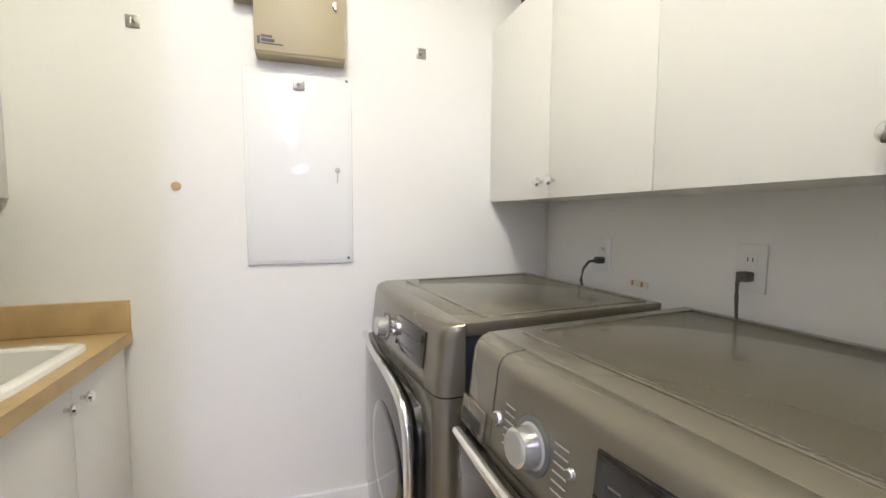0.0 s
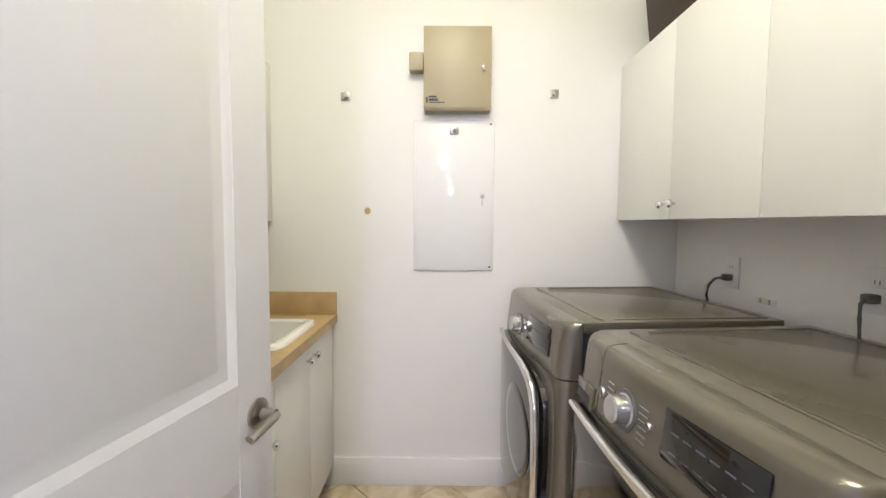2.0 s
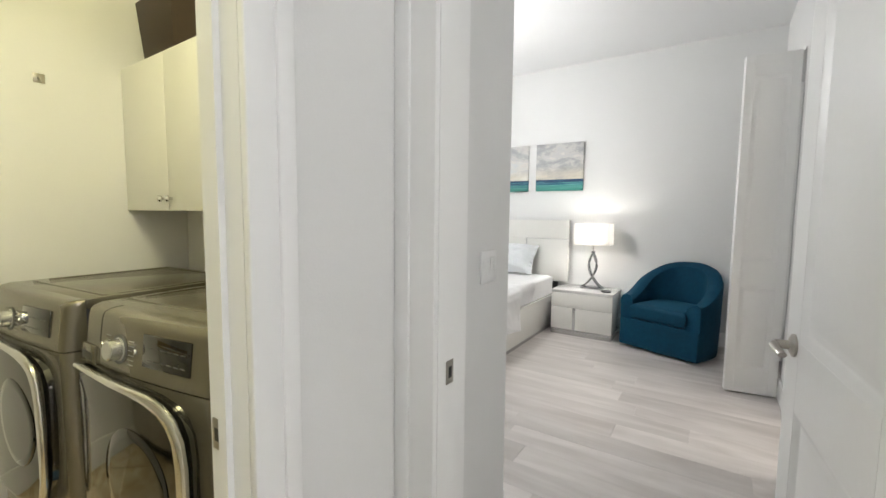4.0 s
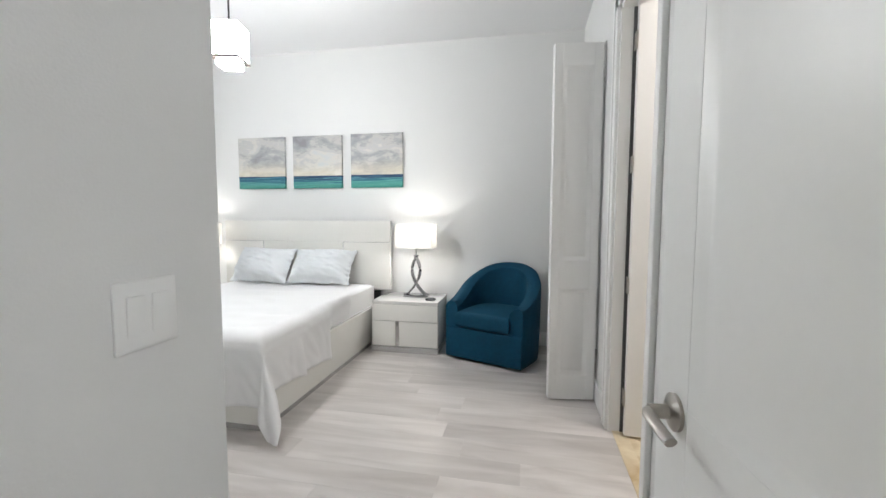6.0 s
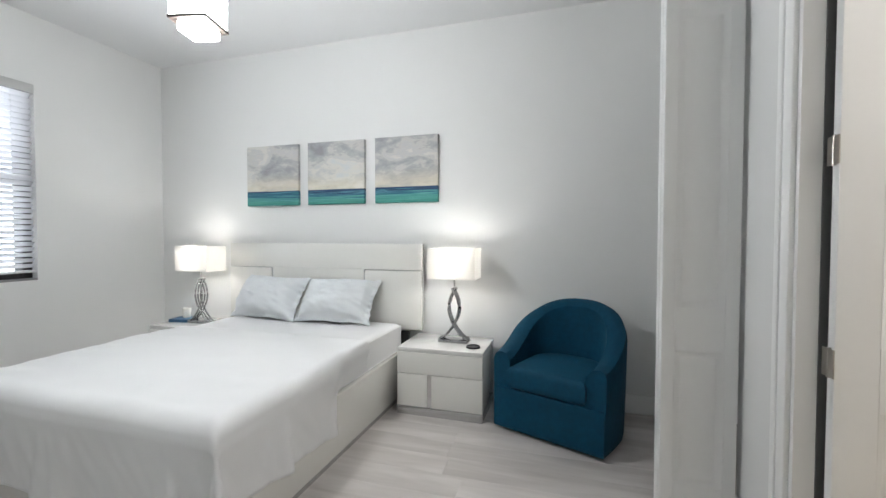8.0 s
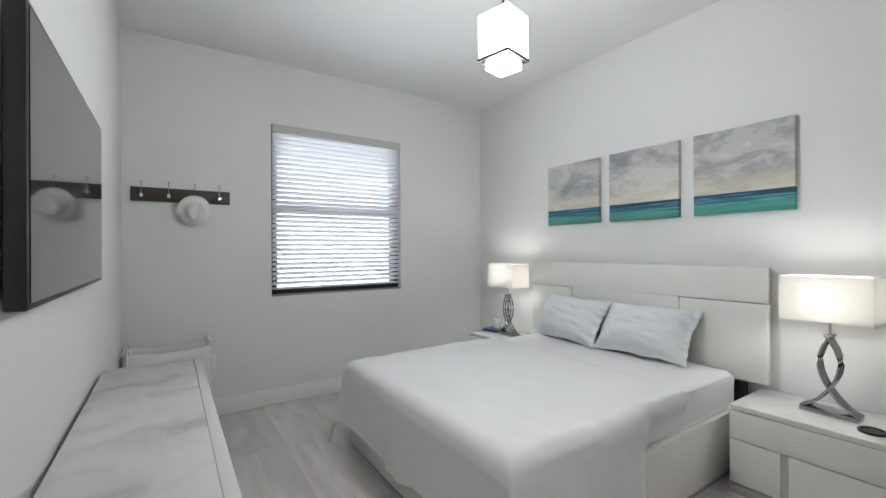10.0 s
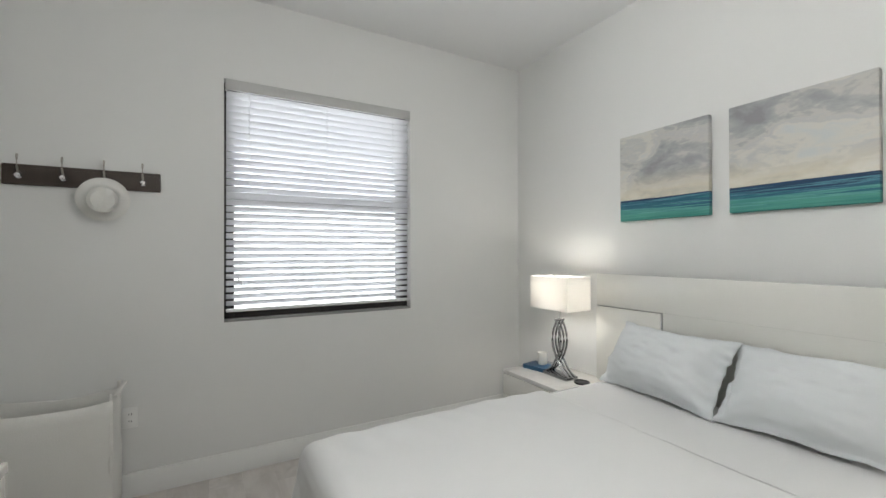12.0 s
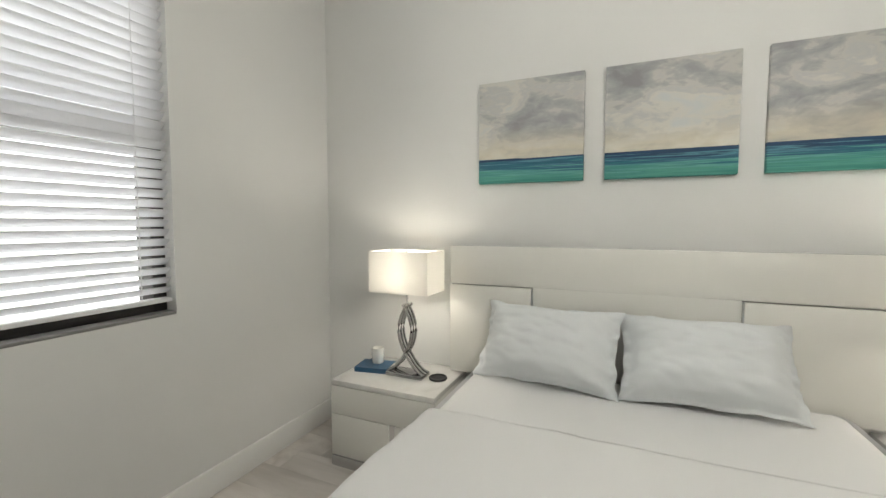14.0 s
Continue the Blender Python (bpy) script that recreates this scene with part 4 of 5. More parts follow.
def hamper():
    h = thing("laundry_hamper", pose(1.355, 2.64, 0), "white canvas laundry hamper on a thin frame", "hamper")
    bm = bmesh.new()
    w, d, z = 0.51, 0.255, 0.64
    n = 14
    def wall(p, q):
        rows = []
        for i in range(n + 1):
            a = i / n
            row = []
            for k in range(9):
                zz = 0.02 + (z - 0.02) * k / 8
                off = 0.018 * noise.noise(Vector((p[0] + a * 3, p[1] + zz * 3, 5))) - (0.02 * math.sin(math.pi * a) if k == 8 else 0)
                x, y = p[0] + (q[0] - p[0]) * a, p[1] + (q[1] - p[1]) * a
                nx, ny = (q[1] - p[1]), -(q[0] - p[0])
                ln = math.hypot(nx, ny)
                row.append(bm.verts.new((x + nx / ln * off, y + ny / ln * off, zz - (0.025 * math.sin(math.pi * a) if k == 8 else 0))))
            rows.append(row)
        for a, b in zip(rows, rows[1:]):
            for k in range(8):
                bm.faces.new((a[k], b[k], b[k + 1], a[k + 1]))
    wall((0, 0), (w, 0))
    wall((w, 0), (w, d))
    wall((w, d), (0, d))
    wall((0, d), (0, 0))
    bot = [bm.verts.new(c) for c in ((0, 0, 0.02), (w, 0, 0.02), (w, d, 0.02), (0, d, 0.02))]
    bm.faces.new(bot)
    bmesh.ops.remove_doubles(bm, verts=bm.verts, dist=0.03)
    bag = part("bag", bm, CANVAS, h)
    md = bag.modifiers.new("thick", "SOLIDIFY")
    md.thickness = 0.006
    for x, y in ((0.012, 0.012), (w - 0.012, 0.012), (w - 0.012, d - 0.012), (0.012, d - 0.012)):
        part("post", cyl(bmesh.new(), (x, y, 0), (x, y, z + 0.035), 0.009, seg=10), CANVAS, h)
    for p, q in (((-0.01, -0.01, z), (-0.01, d + 0.01, z)), ((w + 0.01, -0.01, z + 0.02), (w + 0.01, d + 0.01, z + 0.02))):
        part("top_bar", cyl(bmesh.new(), p, q, 0.009, seg=10), CANVAS, h)
    return h


hamper()

# coat rack and hat
rk = thing("coat_rack", pose(1.374, NY, 1.723), "dark walnut coat rack with four metal hooks", "coat rack")
part("board", boxes((0, -0.018, 0, 0.66, 0, 0.105), bevel=0.003), WALNUT, rk)
part("bead", boxes((0.018, -0.021, 0.018, 0.642, -0.0175, 0.087), bevel=0.002), WALNUT, rk)
for x in (0.067, 0.238, 0.41, 0.58):
    hk = part("hook", tube([(x, -0.021, 0.06), (x, -0.04, 0.066), (x, -0.052, 0.09), (x, -0.055, 0.13), (x, -0.052, 0.15)], 0.005, 8), NICKEL, rk)
    part("ball", lathe([(0.001, 0), (0.012, 0.002), (0.018, 0.014), (0.012, 0.026), (0.001, 0.028)], 14), CHROME, hk, "", pose(x, -0.022, 0.045, 90))
hat = lathe([(0.001, 0.105), (0.05, 0.107), (0.066, 0.098), (0.07, 0.08), (0.078, 0.02), (0.085, 0.008), (0.105, -0.004), (0.117, -0.004), (0.117, -0.007), (0.1, -0.008), (0.08, 0.0), (0.001, 0.0)], 36)
for v in hat.verts:
    if v.co.z > 0.06:
        v.co.z -= 0.022 * math.exp(-(v.co.x / 0.022) ** 2)
solid("sun_hat", hat, CANVAS, "white fabric sun hat hanging from the coat rack", "hat", pose(1.783, NY - 0.058, 1.662, 97, 12, 10))

# things on the nightstands
bk = thing("book", pose(4.47, 2.43, 0.485, 0, 0, 10), "blue hardback book lying on the nightstand", "book")
part("cover", boxes((-0.075, -0.1, 0, 0.075, 0.1, 0.003), (-0.075, -0.1, 0.025, 0.075, 0.1, 0.028), (-0.075, -0.1, 0.003, -0.072, 0.1, 0.025)), BOOK, bk)
part("pages", boxes((-0.071, -0.096, 0.0032, 0.071, 0.096, 0.0248)), PAPER, bk)
mg = thing("mug", pose(4.5, 2.43, 0.5135), "white ceramic mug standing on the book", "mug")
part("cup", lathe([(0.001, 0), (0.03, 0), (0.034, 0.006), (0.037, 0.09), (0.034, 0.09), (0.031, 0.012), (0.001, 0.01)], 24), CERAMIC, mg)
part("handle", tube([(0, 0.035 + 0.022 * math.sin(math.pi * k / 8), 0.02 + 0.05 * k / 8) for k in range(9)], 0.005, 8), CERAMIC, mg)
coaster = lathe([(0.001, 0), (0.05, 0), (0.052, 0.006), (0.05, 0.012), (0.042, 0.012), (0.04, 0.007), (0.001, 0.007)], 28)
cm = mesh("coaster", coaster, BLACK)
for x, y in ((4.33, -0.4), (4.47, 2.02)):
    c = new("coaster", cm)
    c.matrix_world = pose(x, y, 0.4855)
    tagged(c, "round black coaster on the nightstand", "coaster", "coasters")

# ---- laundry ----


def knob(parent, m):
    return part("knob", lathe([(0.001, 0), (0.006, 0), (0.006, 0.01), (0.015, 0.017), (0.0155, 0.023), (0.011, 0.029), (0.001, 0.031)], 16), CHROME, parent, "small chrome knob", m)


def upper_cabinet(x_wall, x_front, y0, y1, z0, z1, seams, knobs, label):
    c = thing("wall_cabinet", pose(0, 0, 0), label, "wall cabinet", "laundry wall cabinets")
    sgn = 1 if x_front < x_wall else -1
    back, front = x_wall, x_front + sgn * 0.019
    lo, hi = sorted((back, front))
    part("body", boxes((lo, y0, z0, hi, y1, z1), bevel=0.001), CAB, c)
    lo, hi = sorted((x_front, front - sgn * 0.001))
    ys = [y0, *seams, y1]
    for a, b in zip(ys, ys[1:]):
        d = part("door", boxes((lo, a + 0.0006, z0 - 0.004, hi, b - 0.0006, z1), bevel=0.0012), CAB, c)
        for ky in knobs:
            if a < ky < b:
                knob(d, pose(x_front, ky, z0 + 0.05, 0, -90 * sgn, 0))
    return c


upper_cabinet(LX1 - 0.013, 0.695, 0.308, LY - 0.002, 1.289, 1.98, [0.735], [0.70, 0.77], "white laminate wall cabinet over the dryer")
upper_cabinet(LX1 - 0.013, 0.695, -0.588, 0.306, 1.289, 1.98, [-0.14], [-0.1, -0.18], "white laminate wall cabinet over the washer")
upper_cabinet(LX0, -0.91, 0.09, LY - 0.002, 1.275, 1.985, [0.637], [0.69, 0.585], "white laminate wall cabinet over the sink")

bc = thing("base_cabinet", pose(0, 0, 0), "white laminate sink base cabinet with chrome knobs", "base cabinet")
part("body", boxes((LX0, -0.08, 0.1, -0.65, LY - 0.018, 0.63), (LX0, -0.08, 0.63, -0.65, 0.58, 0.792), (LX0, 1.05, 0.63, -0.65, LY - 0.018, 0.792)), CAB, bc)
part("toe_kick", boxes((LX0, -0.07, 0, -0.7, LY - 0.018, 0.1)), BLACK, bc)
for y0, y1, z0, z1, ky, kz in ((0.84, LY - 0.02, 0.105, 0.788, 0.88, 0.735), (0.504, 0.837, 0.105, 0.788, 0.8, 0.735), (-0.08, 0.501, 0.65, 0.788, 0.21, 0.72), (-0.08, 0.501, 0.105, 0.645, 0.46, 0.59)):
    d = part("door", boxes((-0.649, y0, z0, -0.63, y1, z1), bevel=0.002), CAB, bc)
    knob(d, pose(-0.63, ky, kz, 0, 90, 0))

ct = thing("countertop", pose(0, 0, 0), "tan mottled laminate countertop with backsplash", "countertop")
SX0, SX1, SY0, SY1 = -1.12, -0.652, 0.60, 1.03
for b in ((LX0, -0.1, 0.794, SX0 + 0.02, LY, 0.834), (SX1 - 0.02, -0.1, 0.794, -0.612, LY, 0.834), (SX0 + 0.02, -0.1, 0.794, SX1 - 0.02, SY0 + 0.02, 0.834), (SX0 + 0.02, SY1 - 0.02, 0.794, SX1 - 0.02, LY, 0.834)):
    part("slab", boxes(b), COUNTER, ct)
part("backsplash", boxes((LX0 + 0.021, LY - 0.02, 0.835, -0.613, LY - 0.001, 0.94), bevel=0.002), COUNTER, ct)
part("backsplash", boxes((LX0 + 0.001, -0.1, 0.835, LX0 + 0.02, LY - 0.021, 0.94), bevel=0.002), COUNTER, ct)


def basin():
    """Drop-in basin: a rolled rim, sloped sides and floor."""
    bm = bmesh.new()
    cx, cy, a, b = (SX0 + SX1) / 2, (SY0 + SY1) / 2, (SX1 - SX0) / 2, (SY1 - SY0) / 2
    rings = []
    for inset, z in ((0, 0.835), (0.004, 0.847), (0.014, 0.852), (0.034, 0.85), (0.042, 0.842), (0.055, 0.68), (0.085, 0.65)):
        ring = []
        for k in range(48):
            t = 2 * math.pi * k / 48
            p = 0.22
            c, s = math.cos(t), math.sin(t)
            ring.append(bm.verts.new((cx + (a - inset) * math.copysign(abs(c) ** p, c), cy + (b - inset) * math.copysign(abs(s) ** p, s), z)))
        rings.append(ring)
    for u, v in zip(rings, rings[1:]):
        for k in range(48):
            bm.faces.new((u[k], u[(k + 1) % 48], v[(k + 1) % 48], v[k]))
    bm.faces.new(rings[-1])
    bmesh.ops.recalc_face_normals(bm, faces=bm.faces)
    return bm


sk = thing("laundry_sink", pose(0, 0, 0), "white drop-in laundry sink set in the countertop", "sink")
part("basin", basin(), CERAMIC, sk)
part("drain", lathe([(0.001, 0), (0.035, 0), (0.035, 0.004), (0.001, 0.005)], 20), CHROME, sk, "", pose((SX0 + SX1) / 2, (SY0 + SY1) / 2, 0.651))
fa = thing("faucet", pose(-1.157, 0.90, 0.835), "chrome faucet with a curved spout and lever handle", "faucet")
part("base", boxes((-0.025, -0.09, 0, 0.025, 0.09, 0.02), bevel=0.008), CHROME, fa)
part("body", lathe([(0.001, 0.02), (0.025, 0.02), (0.02, 0.06), (0.017, 0.09), (0.001, 0.095)], 20), CHROME, fa)
part("spout", tube([(0, 0, 0.07), (0.03, 0.0, 0.095), (0.08, 0.01, 0.112), (0.13, 0.02, 0.114), (0.155, 0.025, 0.1), (0.162, 0.027, 0.075)], 0.011, 12), CHROME, fa)
part("lever", tube([(0, 0, 0.09), (-0.005, -0.02, 0.105), (0.0, -0.07, 0.115)], 0.007, 10), CHROME, fa)


def swept_front(w, prof, bow, depth, ny=80):
    """A front shell: the (x, z) profile carried across the width, bowed forward in the middle, with rounded ends and a flat back."""
    bm = bmesh.new()
    cols = []
    for j in range(ny + 1):
        s = 2 * j / ny - 1
        e = max(0.0, abs(s) - 0.9) / 0.1
        dx = bow * s * s + 0.03 * (1 - math.sqrt(max(0.0, 1 - e * e)))
        cols.append([bm.verts.new((min(x + dx, depth - 0.002), w * j / ny, z)) for x, z in prof] + [bm.verts.new((depth, w * j / ny, prof[-1][1])), bm.verts.new((depth, w * j / ny, prof[0][1]))])
    k = len(cols[0])
    for a, b in zip(cols, cols[1:]):
        for i in range(k):
            bm.faces.new((a[i], a[(i + 1) % k], b[(i + 1) % k], b[i]))
    bm.faces.new(cols[0])
    bm.faces.new(list(reversed(cols[-1])))
    bmesh.ops.recalc_face_normals(bm, faces=bm.faces)
    return bm


def band(points, widths, thick):
    """A flat rounded strip swept along points that face -x, as wide as widths say."""
    bm = bmesh.new()
    pts = [Vector(p) for p in points]
    rings = []
    for i, p in enumerate(pts):
        d = (pts[min(i + 1, len(pts) - 1)] - pts[max(i - 1, 0)]).normalized()
        side = d.cross(Vector((1, 0, 0))).normalized()
        up = side.cross(d)
        ring = []
        for k in range(16):
            c, q = math.cos(math.pi * k / 8), math.sin(math.pi * k / 8)
            ring.append(bm.verts.new(p + side * widths[i] * math.copysign(abs(c) ** 0.7, c) + up * thick * math.copysign(abs(q) ** 0.7, q)))
        rings.append(ring)
    for a, b in zip(rings, rings[1:]):
        for k in range(16):
            bm.faces.new((a[k], a[(k + 1) % 16], b[(k + 1) % 16], b[k]))
    bm.faces.new(reversed(rings[0]))
    bm.faces.new(rings[-1])
    bmesh.ops.recalc_face_normals(bm, faces=bm.faces)
    return bm


def front_loader(name, m, dryer, label):
    """A front-loading machine. Its own frame: the lid's front edge at x = 0 facing -x, width along y from 0, height z."""
    w, d, h = 0.665, 0.66, 0.985
    t = thing(name, m, label, "dryer" if dryer else "washing machine", "graphite laundry machines")
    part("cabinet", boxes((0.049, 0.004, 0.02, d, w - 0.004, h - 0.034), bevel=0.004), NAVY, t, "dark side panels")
    part("lid", boxes((0.049, 0.0, h - 0.032, d + 0.005, w, h), bevel=0.003), GRAPH, t)
    rim = bmesh.new()
    for b in ((0.16, 0.03, d - 0.02, 0.04), (0.16, w - 0.04, d - 0.02, w - 0.03), (d - 0.032, 0.04, d - 0.02, w - 0.04)):
        box(rim, b[0], b[1], h - 0.004, b[2], b[3], h + 0.003, bevel=0.002)
    box(rim, 0.108, 0.03, h - 0.004, 0.124, w - 0.03, h + 0.0035, bevel=0.003)
    part("lid_rim", rim, GRAPH, t)
    fascia = [(-0.034, 0.818), (-0.031, 0.85), (-0.0245, 0.905), (-0.0185, 0.952), (-0.015, 0.966), (-0.0095, 0.9755), (-0.001, 0.981), (0.012, 0.984), (0.04, 0.9852)]
    part("control_panel", swept_front(w, fascia, 0.018, 0.048), GRAPH, t)
    part("front_panel", swept_front(w, [(-0.02, 0.03), (-0.03, 0.06), (-0.033, 0.4), (-0.033, 0.814)], 0.018, 0.048), GRAPH, t)

    def face(y, out=0.0, x=-0.033):
        u = 2 * y / w - 1
        return x + 0.018 * u * u - out
    # the door's outline: straight at the far side and foot, one long sweep over the top and down the near side
    sweep = [(0.63, 0.806), (0.5, 0.805), (0.38, 0.803), (0.27, 0.802), (0.2, 0.797), (0.14, 0.782), (0.1, 0.756), (0.076, 0.713), (0.067, 0.65), (0.068, 0.55), (0.074, 0.45), (0.086, 0.37), (0.113, 0.302), (0.16, 0.256), (0.22, 0.23)]
    outline = sweep + [(0.35, 0.205), (0.5, 0.197), (0.6, 0.205), (0.645, 0.25), (0.652, 0.4), (0.652, 0.6), (0.65, 0.77)]
    cy = sum(p[0] for p in outline) / len(outline)
    cz = sum(p[1] for p in outline) / len(outline)

    def ring(k, out):
        return [(face(cy + (y - cy) * k, out), cy + (y - cy) * k, cz + (z - cz) * k) for y, z in outline]
    dd = part("door", bmesh_ring(ring(1.0, -0.004), ring(0.99, 0.016), ring(0.95, 0.024), ring(0.9, 0.026), ring(0.45, 0.03), ring(0.1, 0.031), fill=True), DOORGLASS, t, "dark glossy door")
    part("handle", band([(face(y, 0.026 + 0.02 * math.sin(math.pi * i / 14)), y, z) for i, (y, z) in enumerate(sweep)], [0.008, 0.009, 0.01, 0.012, 0.015, 0.018, 0.021, 0.022, 0.022, 0.021, 0.02, 0.02, 0.018, 0.015, 0.011], 0.009), HANDLE, dd, "long curved chrome handle")
    # thin black disc darkens the middle of the door
    part("dark_disc", bmesh_ring(*[[(face(0.3 + r * math.cos(a), o), 0.3 + r * math.cos(a), 0.53 + r * 1.05 * math.sin(a)) for a in [2 * math.pi * k / 36 for k in range(36)]] for r, o in ((0.15, 0.0295), (0.147, 0.0315), (0.12, 0.032), (0.05, 0.0325))], fill=True), BLACKGLASS, dd, "thin black disc on the door")

    def on_panel(y, z):
        a = (z - 0.84) / 0.065
        return pose(face(y, 0.0, -0.032 + 0.007 * a), y, z, 0, -84, -math.degrees(0.072 * (2 * y / w - 1) / w))
    DY = 0.405 if dryer else 0.415
    dial = part("dial", lathe([(0.001, 0.034), (0.024, 0.034), (0.028, 0.031), (0.03, 0.004), (0.034, 0.002), (0.034, -0.004), (0.001, -0.004)], 32), SILVER, t, "silver program dial", on_panel(DY, 0.884))
    part("dial_ring", lathe([(0.034, -0.003), (0.043, -0.003), (0.042, 0.002), (0.034, 0.002)], 32), DARKGREY, dial)
    for y, z, r in ((DY + 0.1, 0.88, 0.013), (DY - 0.085, 0.89, 0.008)):
        b = part("button", lathe([(0.001, 0.006), (r - 0.002, 0.006), (r, 0.003), (r, -0.003), (0.001, -0.003)], 18), SILVER, t, "", on_panel(y, z))
        part("button_cap", lathe([(0.001, 0.0075), (r * 0.7, 0.0075), (r * 0.7, 0.005), (0.001, 0.005)], 16), GRAPH, b)
    ds = part("display", boxes((-0.048, -0.1, -0.004, 0.042, 0.1, 0.003), bevel=0.003), BLACKGLASS, t, "black display window", on_panel(0.19, 0.905))
    for i in range(6):
        for k in range(2):
            part("marking", boxes((-0.03 + k * 0.035, -0.08 + i * 0.028, 0.0031, -0.027 + k * 0.035, -0.062 + i * 0.028, 0.0035)), DARKGREY, ds)
    for i in range(6):
        for s_ in (-1, 1):
            part("marking", boxes((-0.001, -0.014, 0.0005, 0.001, 0.014, 0.0015)), SILVERTEXT, t, "", on_panel(DY + s_ * 0.064, 0.85 + i * 0.013))
    if not dryer:
        part("detergent_drawer", boxes((-0.03, -0.05, -0.002, 0.03, 0.05, 0.006), bevel=0.004), GRAPH, t, "", on_panel(0.605, 0.84))
        part("drawer_seam", tube([(x + 0.018 * (2 * 0.535 / w - 1) ** 2, 0.535, z) for x, z in fascia], 0.0013, 8), DARK, t)
        part("drawer_pull", boxes((-0.012, -0.038, 0.004, 0.012, 0.038, 0.0075), bevel=0.003), BLACK, t, "", on_panel(0.605, 0.835))
    for y in (0.06, w - 0.06):
        for x in (0.12, d - 0.08):
            part("foot", cyl(bmesh.new(), (x, y, 0), (x, y, 0.022), 0.022, seg=14), BLACK, t)
    return t


def bmesh_ring(*loops, fill=False):
    bm = bmesh.new()
    vs = [[bm.verts.new(p) for p in l] for l in loops]
    n = len(vs[0])
    for a, b in zip(vs, vs[1:]):
        for k in range(n):
            bm.faces.new((a[k], a[(k + 1) % n], b[(k + 1) % n], b[k]))
    if fill:
        bm.faces.new(vs[-1])
    bmesh.ops.recalc_face_normals(bm, faces=bm.faces)
    return bm


front_loader("dryer", pose(0.245, 0.41, 0, 0, 0, 5), True, "graphite front-loading dryer with a curved chrome handle")
front_loader("washing_machine", pose(0.345, -0.325, 0, 0, 0, 6.5), False, "graphite front-loading washing machine with a silver dial")

# breaker panel, alarm box, clips
bp_ = thing("breaker_panel", pose(-0.249, LY, 1.046), "white steel breaker panel cover set on the wall", "electrical panel")
part("cover", boxes((0, -0.012, 0, 0.37, 0, 0.69), bevel=0.004), PANELW, bp_)
part("panel_door", boxes((0.012, -0.016, 0.012, 0.358, -0.0125, 0.678), bevel=0.002), PANELW, bp_)
part("latch", lathe([(0.001, 0), (0.009, 0), (0.01, 0.006), (0.001, 0.007)], 16), NICKEL, bp_, "", pose(0.315, -0.016, 0.345, 90))
part("key", boxes((0.3135, -0.019, 0.30, 0.3165, -0.017, 0.342)), NICKEL, bp_)
for x, z in ((0.352, 0.018), (0.352, 0.672)):
    part("screw", lathe([(0.001, 0), (0.005, 0), (0.004, 0.003), (0.001, 0.0035)], 10), DARKGREY, bp_, "", pose(x - 0.0, -0.016, z, 90))

al = thing("alarm_box", pose(-0.2, LY, 1.767), "beige steel alarm control box with a keyed door", "alarm box")
part("case", boxes((0, -0.066, 0, 0.294, 0, 0.358), bevel=0.003), BEIGE, al)
part("box_door", boxes((-0.002, -0.071, 0.008, 0.296, -0.067, 0.36), bevel=0.002), BEIGE, al)
part("lock", lathe([(0.001, 0), (0.009, 0), (0.009, 0.008), (0.001, 0.009)], 14), NICKEL, al, "", pose(0.262, -0.071, 0.185, 90))
part("key", boxes((0.2585, -0.092, 0.165, 0.2655, -0.08, 0.19)), NICKEL, al)
part("logo_bar", boxes((0.02, -0.0722, 0.052, 0.055, -0.0712, 0.06), (0.02, -0.0722, 0.038, 0.062, -0.0712, 0.048), (0.02, -0.0722, 0.03, 0.09, -0.0712, 0.034), (0.008, -0.0722, 0.03, 0.017, -0.0712, 0.055)), BLACK, al, "small dark maker's mark")
tb = solid("transformer_box", boxes((-0.268, LY - 0.05, 1.945, -0.206, LY - 0.001, 2.025), bevel=0.004), BEIGE, "small tan plug-in transformer beside the alarm box", "transformer")

clip = bmesh.new()
box(clip, -0.02, -0.003, -0.02, 0.02, 0, 0.02, bevel=0.001)
cyl(clip, (0, -0.016, 0), (0, -0.003, 0), 0.007, seg=12)
cyl(clip, (0, -0.02, -0.012), (0, -0.016, 0.004), 0.004, seg=8)
clip_mesh = mesh("wall_clip", clip, NICKEL)
for x, z, y in ((-0.565, 1.842, LY), (0.391, 1.858, LY), (-0.065, 1.69, LY - 0.0165)):
    c = new("wall_clip", clip_mesh)
    c.matrix_world = pose(x, y, z)
    tagged(c, "small square metal broom clip on the wall", "wall clip", "wall clips")
solid("wall_bumper", lathe([(0.001, 0), (0.015, 0), (0.014, 0.004), (0.001, 0.006)], 18), COUNTER, "small round tan wall bumper", "bumper", pose(-0.465, LY, 1.321, 90))

# outlets and cords behind the machines
RX = LX1 - 0.012
for y, z in ((0.80, 1.09), (0.275, 1.105)):
    o = wall_plate("wall_outlet", pose(RX, y, z, 0, 0, -90), 0.075, 0.118, "white wall outlet with a grey plug", sockets=2)
    pl = thing("power_cord", pose(RX - 0.006, y, z - 0.02), "grey appliance plug and cord", "power cord")
    part("plug", boxes((-0.032, -0.013, -0.012, 0, 0.013, 0.012), bevel=0.005), DARKGREY, pl)
    run = [(-0.028, 0, 0), (-0.06, 0.0, -0.004), (-0.08, 0.004, -0.03), (-0.085, 0.008, -0.07), (-0.075, 0.01, -0.1), (-0.03, 0.012, -0.16)]
    if y < 0.5:
        run = [(-0.028, 0, 0), (-0.04, 0, -0.014), (-0.042, -0.002, -0.05), (-0.04, -0.004, -0.11), (-0.03, -0.004, -0.17)]
    part("cord", tube(run, 0.0048, 8), DARKGREY, pl)
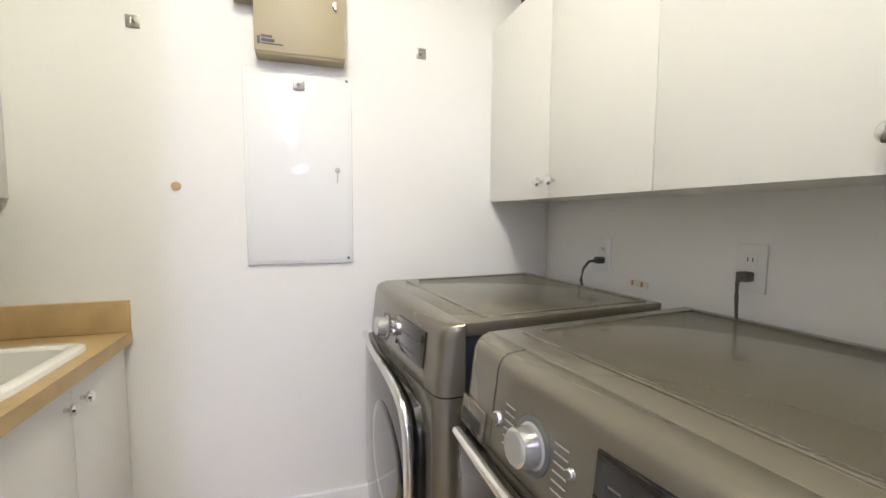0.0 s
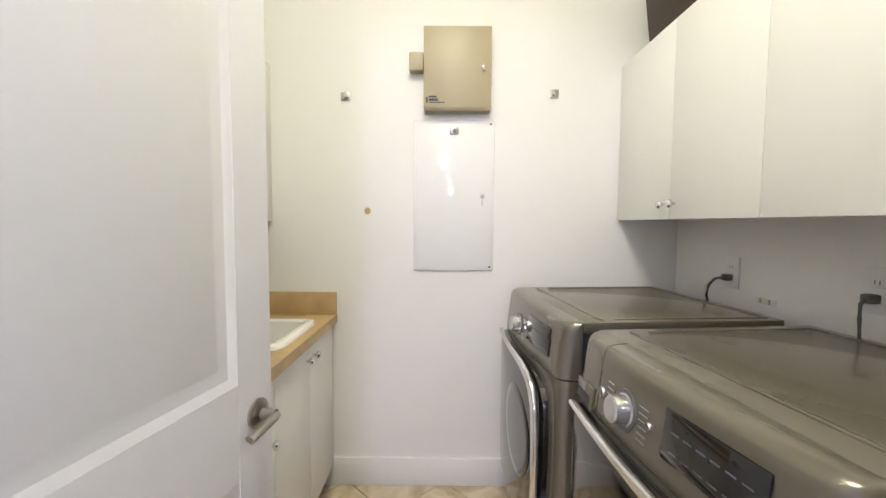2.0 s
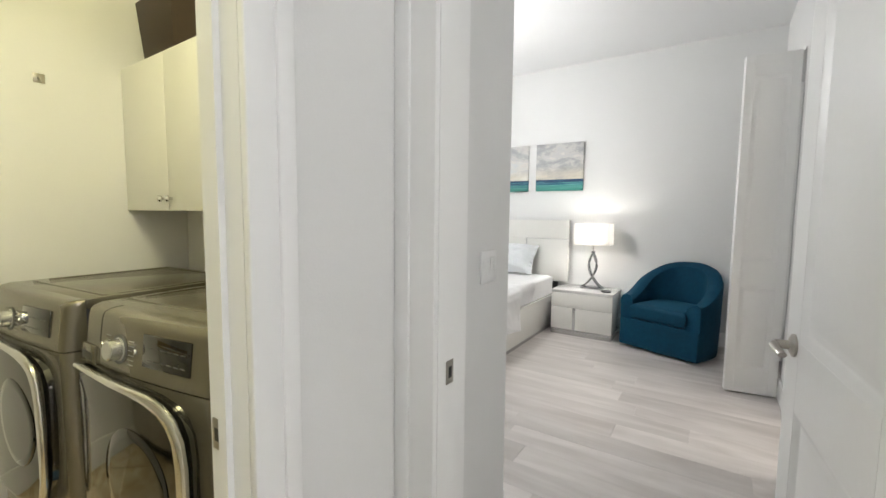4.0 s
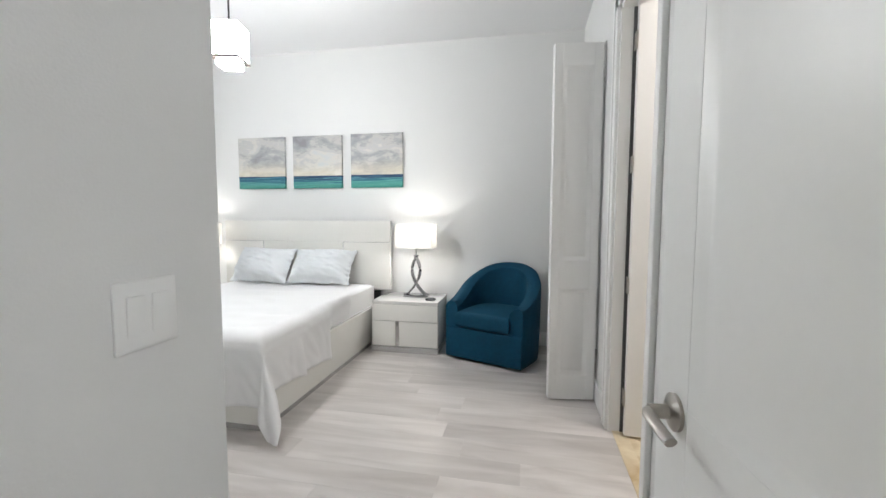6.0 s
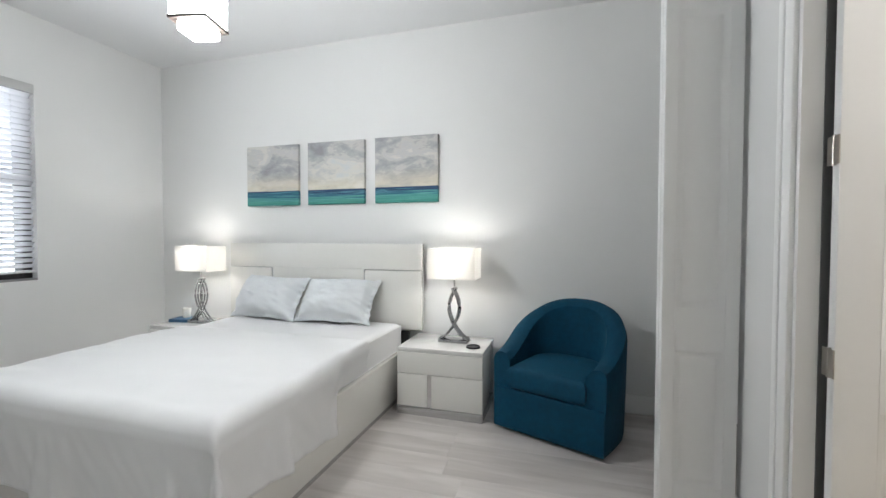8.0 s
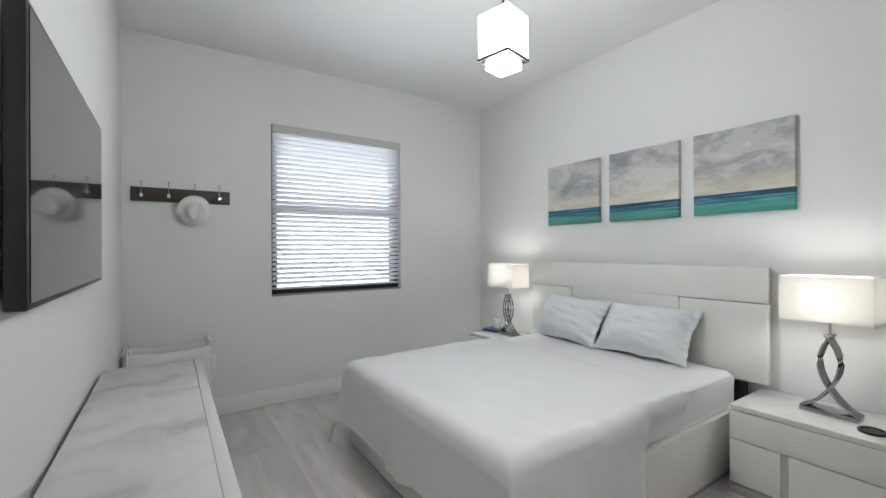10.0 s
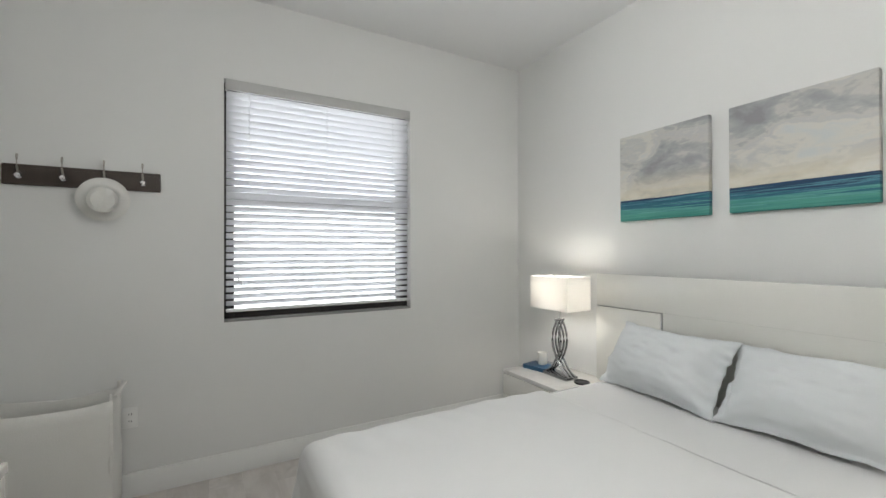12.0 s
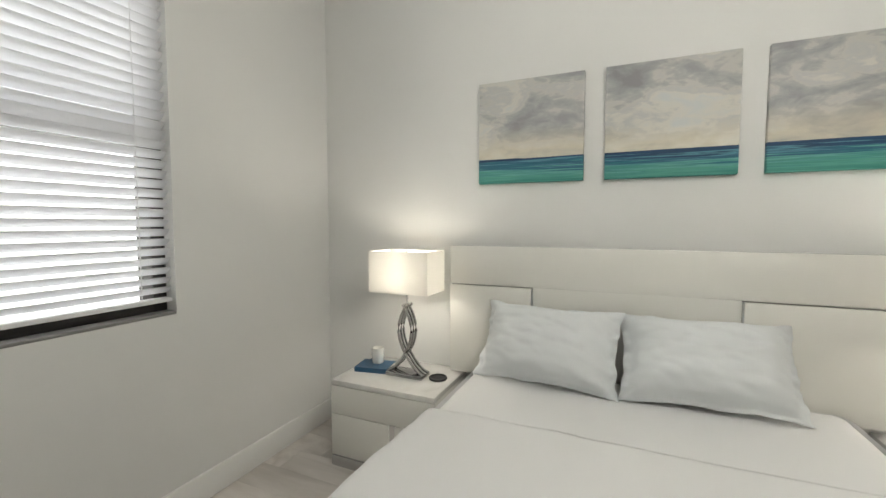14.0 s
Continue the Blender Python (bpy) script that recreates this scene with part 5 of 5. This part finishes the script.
tag = thing("hose_label", pose(RX, 0.62, 1.0), "white and orange paper tag on the water hose box", "label")
part("card", boxes((-0.004, -0.03, 0, 0, 0.05, 0.02)), PAPER, tag)
for y in (-0.01, 0.03):
    part("stripe", boxes((-0.005, y, 0.002, -0.0042, y + 0.008, 0.018)), material("orange_print", (0.5, 0.25, 0.12), 0.6), tag)
tape = solid("masking_tape", boxes((-0.002, -0.05, 0, 0.03, 0.002, 0.035), bevel=0.001), material("blue_tape", (0.1, 0.22, 0.4), 0.7), "blue masking tape strip between the machines", "tape", pose(0.212, 0.404, 0.22, 0, 0, 5))
# brown case on the cabinets
case = boxes((-0.12, -0.18, 0, 0.12, 0.18, 0.29), bevel=0.008)
for v in case.verts:
    v.co.x *= 0.84 + 0.16 * v.co.z / 0.29
    v.co.y *= 0.82 + 0.18 * v.co.z / 0.29
solid("storage_case", case, BROWN, "dark brown tapered case standing on the wall cabinet", "case", pose(0.835, 0.86, 1.981))
solid("teal_box", boxes((-0.1, -0.3, 0, 0.1, 0.3, 0.16), bevel=0.004), TEAL, "teal box lying on the wall cabinet", "box", pose(-1.06, 0.6, 1.986))

# laundry and hall ceiling lamps, made-up light for the unseen source at the hall's end


def circle(r, z, n=36):
    return [(r * math.cos(2 * math.pi * k / n), r * math.sin(2 * math.pi * k / n), z) for k in range(n)]


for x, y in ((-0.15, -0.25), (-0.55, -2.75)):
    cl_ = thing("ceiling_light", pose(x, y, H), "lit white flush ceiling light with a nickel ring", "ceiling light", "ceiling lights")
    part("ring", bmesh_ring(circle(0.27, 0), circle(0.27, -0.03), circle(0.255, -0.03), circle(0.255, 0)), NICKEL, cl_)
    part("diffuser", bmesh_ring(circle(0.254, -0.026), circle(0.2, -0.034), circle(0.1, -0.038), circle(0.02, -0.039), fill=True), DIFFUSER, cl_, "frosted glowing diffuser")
# invented fixture, added so the breaker panel mirrors a far bright source
wl = thing("wall_light", pose(-0.3, -7.3, 2.1), "made-up three-glass light for an unseen bright source down the hall", "wall light")
part("back_plate", boxes((-0.34, 0, -0.04, 0.34, 0.025, 0.04), bevel=0.006), NICKEL, wl)
for x in (-0.26, 0.0, 0.26):
    part("arm", tube([(x, 0.025, 0), (x, 0.08, 0.0), (x, 0.11, 0.02), (x, 0.12, 0.05)], 0.008, 10), NICKEL, wl)
    part("glass_shade", lathe([(0.02, 0.05), (0.06, 0.07), (0.095, 0.12), (0.1, 0.2), (0.07, 0.235), (0.02, 0.245)], 24), HALLGLOW, wl, "glowing frosted glass", pose(x, 0.12, 0))

# ---- floors, piece by piece ----
base = setting("floor", boxes((0.66, SY - 0.12, -0.12, EX, NY, -0.006), (-1.8, -7.4, -0.12, 0.66, HY + 0.06, -0.006), (CX0 - 0.1, -2.38, -0.12, EX, SY - 0.12, -0.006)), SUBFLOOR, "grey oak plank floor through bedroom and hall", "floor")
PW, PL = 0.18, 1.22
plank_mesh = mesh("plank", boxes((0, 0, -0.006, PW - 0.0006, PL - 0.001, 0.0), bevel=0.0004), FLOOR, False)
rnd = random.Random(4)


def lay(x0, x1, y0, y1):
    """Planks run along y in [y0, y1], rows across x; the end pieces are cut to length."""
    k = 0
    while x0 + k * PW < x1 - 0.01:
        x = x0 + k * PW
        wcut = min(PW, x1 - x)
        y = y0 - rnd.uniform(0, PL)
        while y < y1:
            a, b = max(y, y0), min(y + PL, y1)
            if b - a > 0.02:
                p = new("plank", plank_mesh)
                p.parent = base
                p.matrix_basis = Matrix.Translation((x, a, 0)) @ Matrix.Diagonal((wcut / PW, (b - a) / PL, 1, 1))
            y += PL
        k += 1


lay(0.66, EX, SY - 0.06, NY)
lay(-1.68, 0.655, -7.3, HY + 0.05)

tiles = setting("floor_laundry", boxes((LX0, HY + 0.06, -0.12, LX1, LY, -0.008)), GROUT, "tan travertine tile floor laid on the diagonal", "floor")
TS = 0.33
rot = Matrix.Rotation(radians(45), 4, "Z")


def diag_tiles(parent, x0, x1, y0, y1):
    """Square tiles on the diagonal, clipped to the room."""
    n = 8
    for i in range(-n, n + 1):
        for j in range(-n, n + 1):
            bm = boxes((0.003, 0.003, -0.009, TS - 0.003, TS - 0.003, 0.0))
            bmesh.ops.transform(bm, matrix=Matrix.Translation(((x0 + x1) / 2, (y0 + y1) / 2, 0)) @ rot @ Matrix.Translation((i * TS, j * TS, 0)), verts=bm.verts)
            for co, no in (((x0, 0, 0), (-1, 0, 0)), ((x1, 0, 0), (1, 0, 0)), ((0, y0, 0), (0, -1, 0)), ((0, y1, 0), (0, 1, 0))):
                bmesh.ops.bisect_plane(bm, geom=bm.verts[:] + bm.edges[:] + bm.faces[:], plane_co=co, plane_no=no, clear_outer=True)
            if len(bm.faces) > 2:
                part("tile", bm, TILE, parent)
            else:
                bm.free()


diag_tiles(tiles, LX0, LX1, HY + 0.06, LY)
tb2 = setting("floor_bathroom", boxes((1.5, -3.28, -0.12, 3.24, SY - 0.12, -0.008)), GROUT, "tan travertine bathroom floor", "floor")
diag_tiles(tb2, 1.5, 3.24, -3.28, SY - 0.06)
setting("trim_threshold", boxes((BX0, SY - 0.1, -0.006, BX1, SY - 0.02, 0.006), bevel=0.003), TILE, "tan stone threshold of the bathroom door", "threshold")
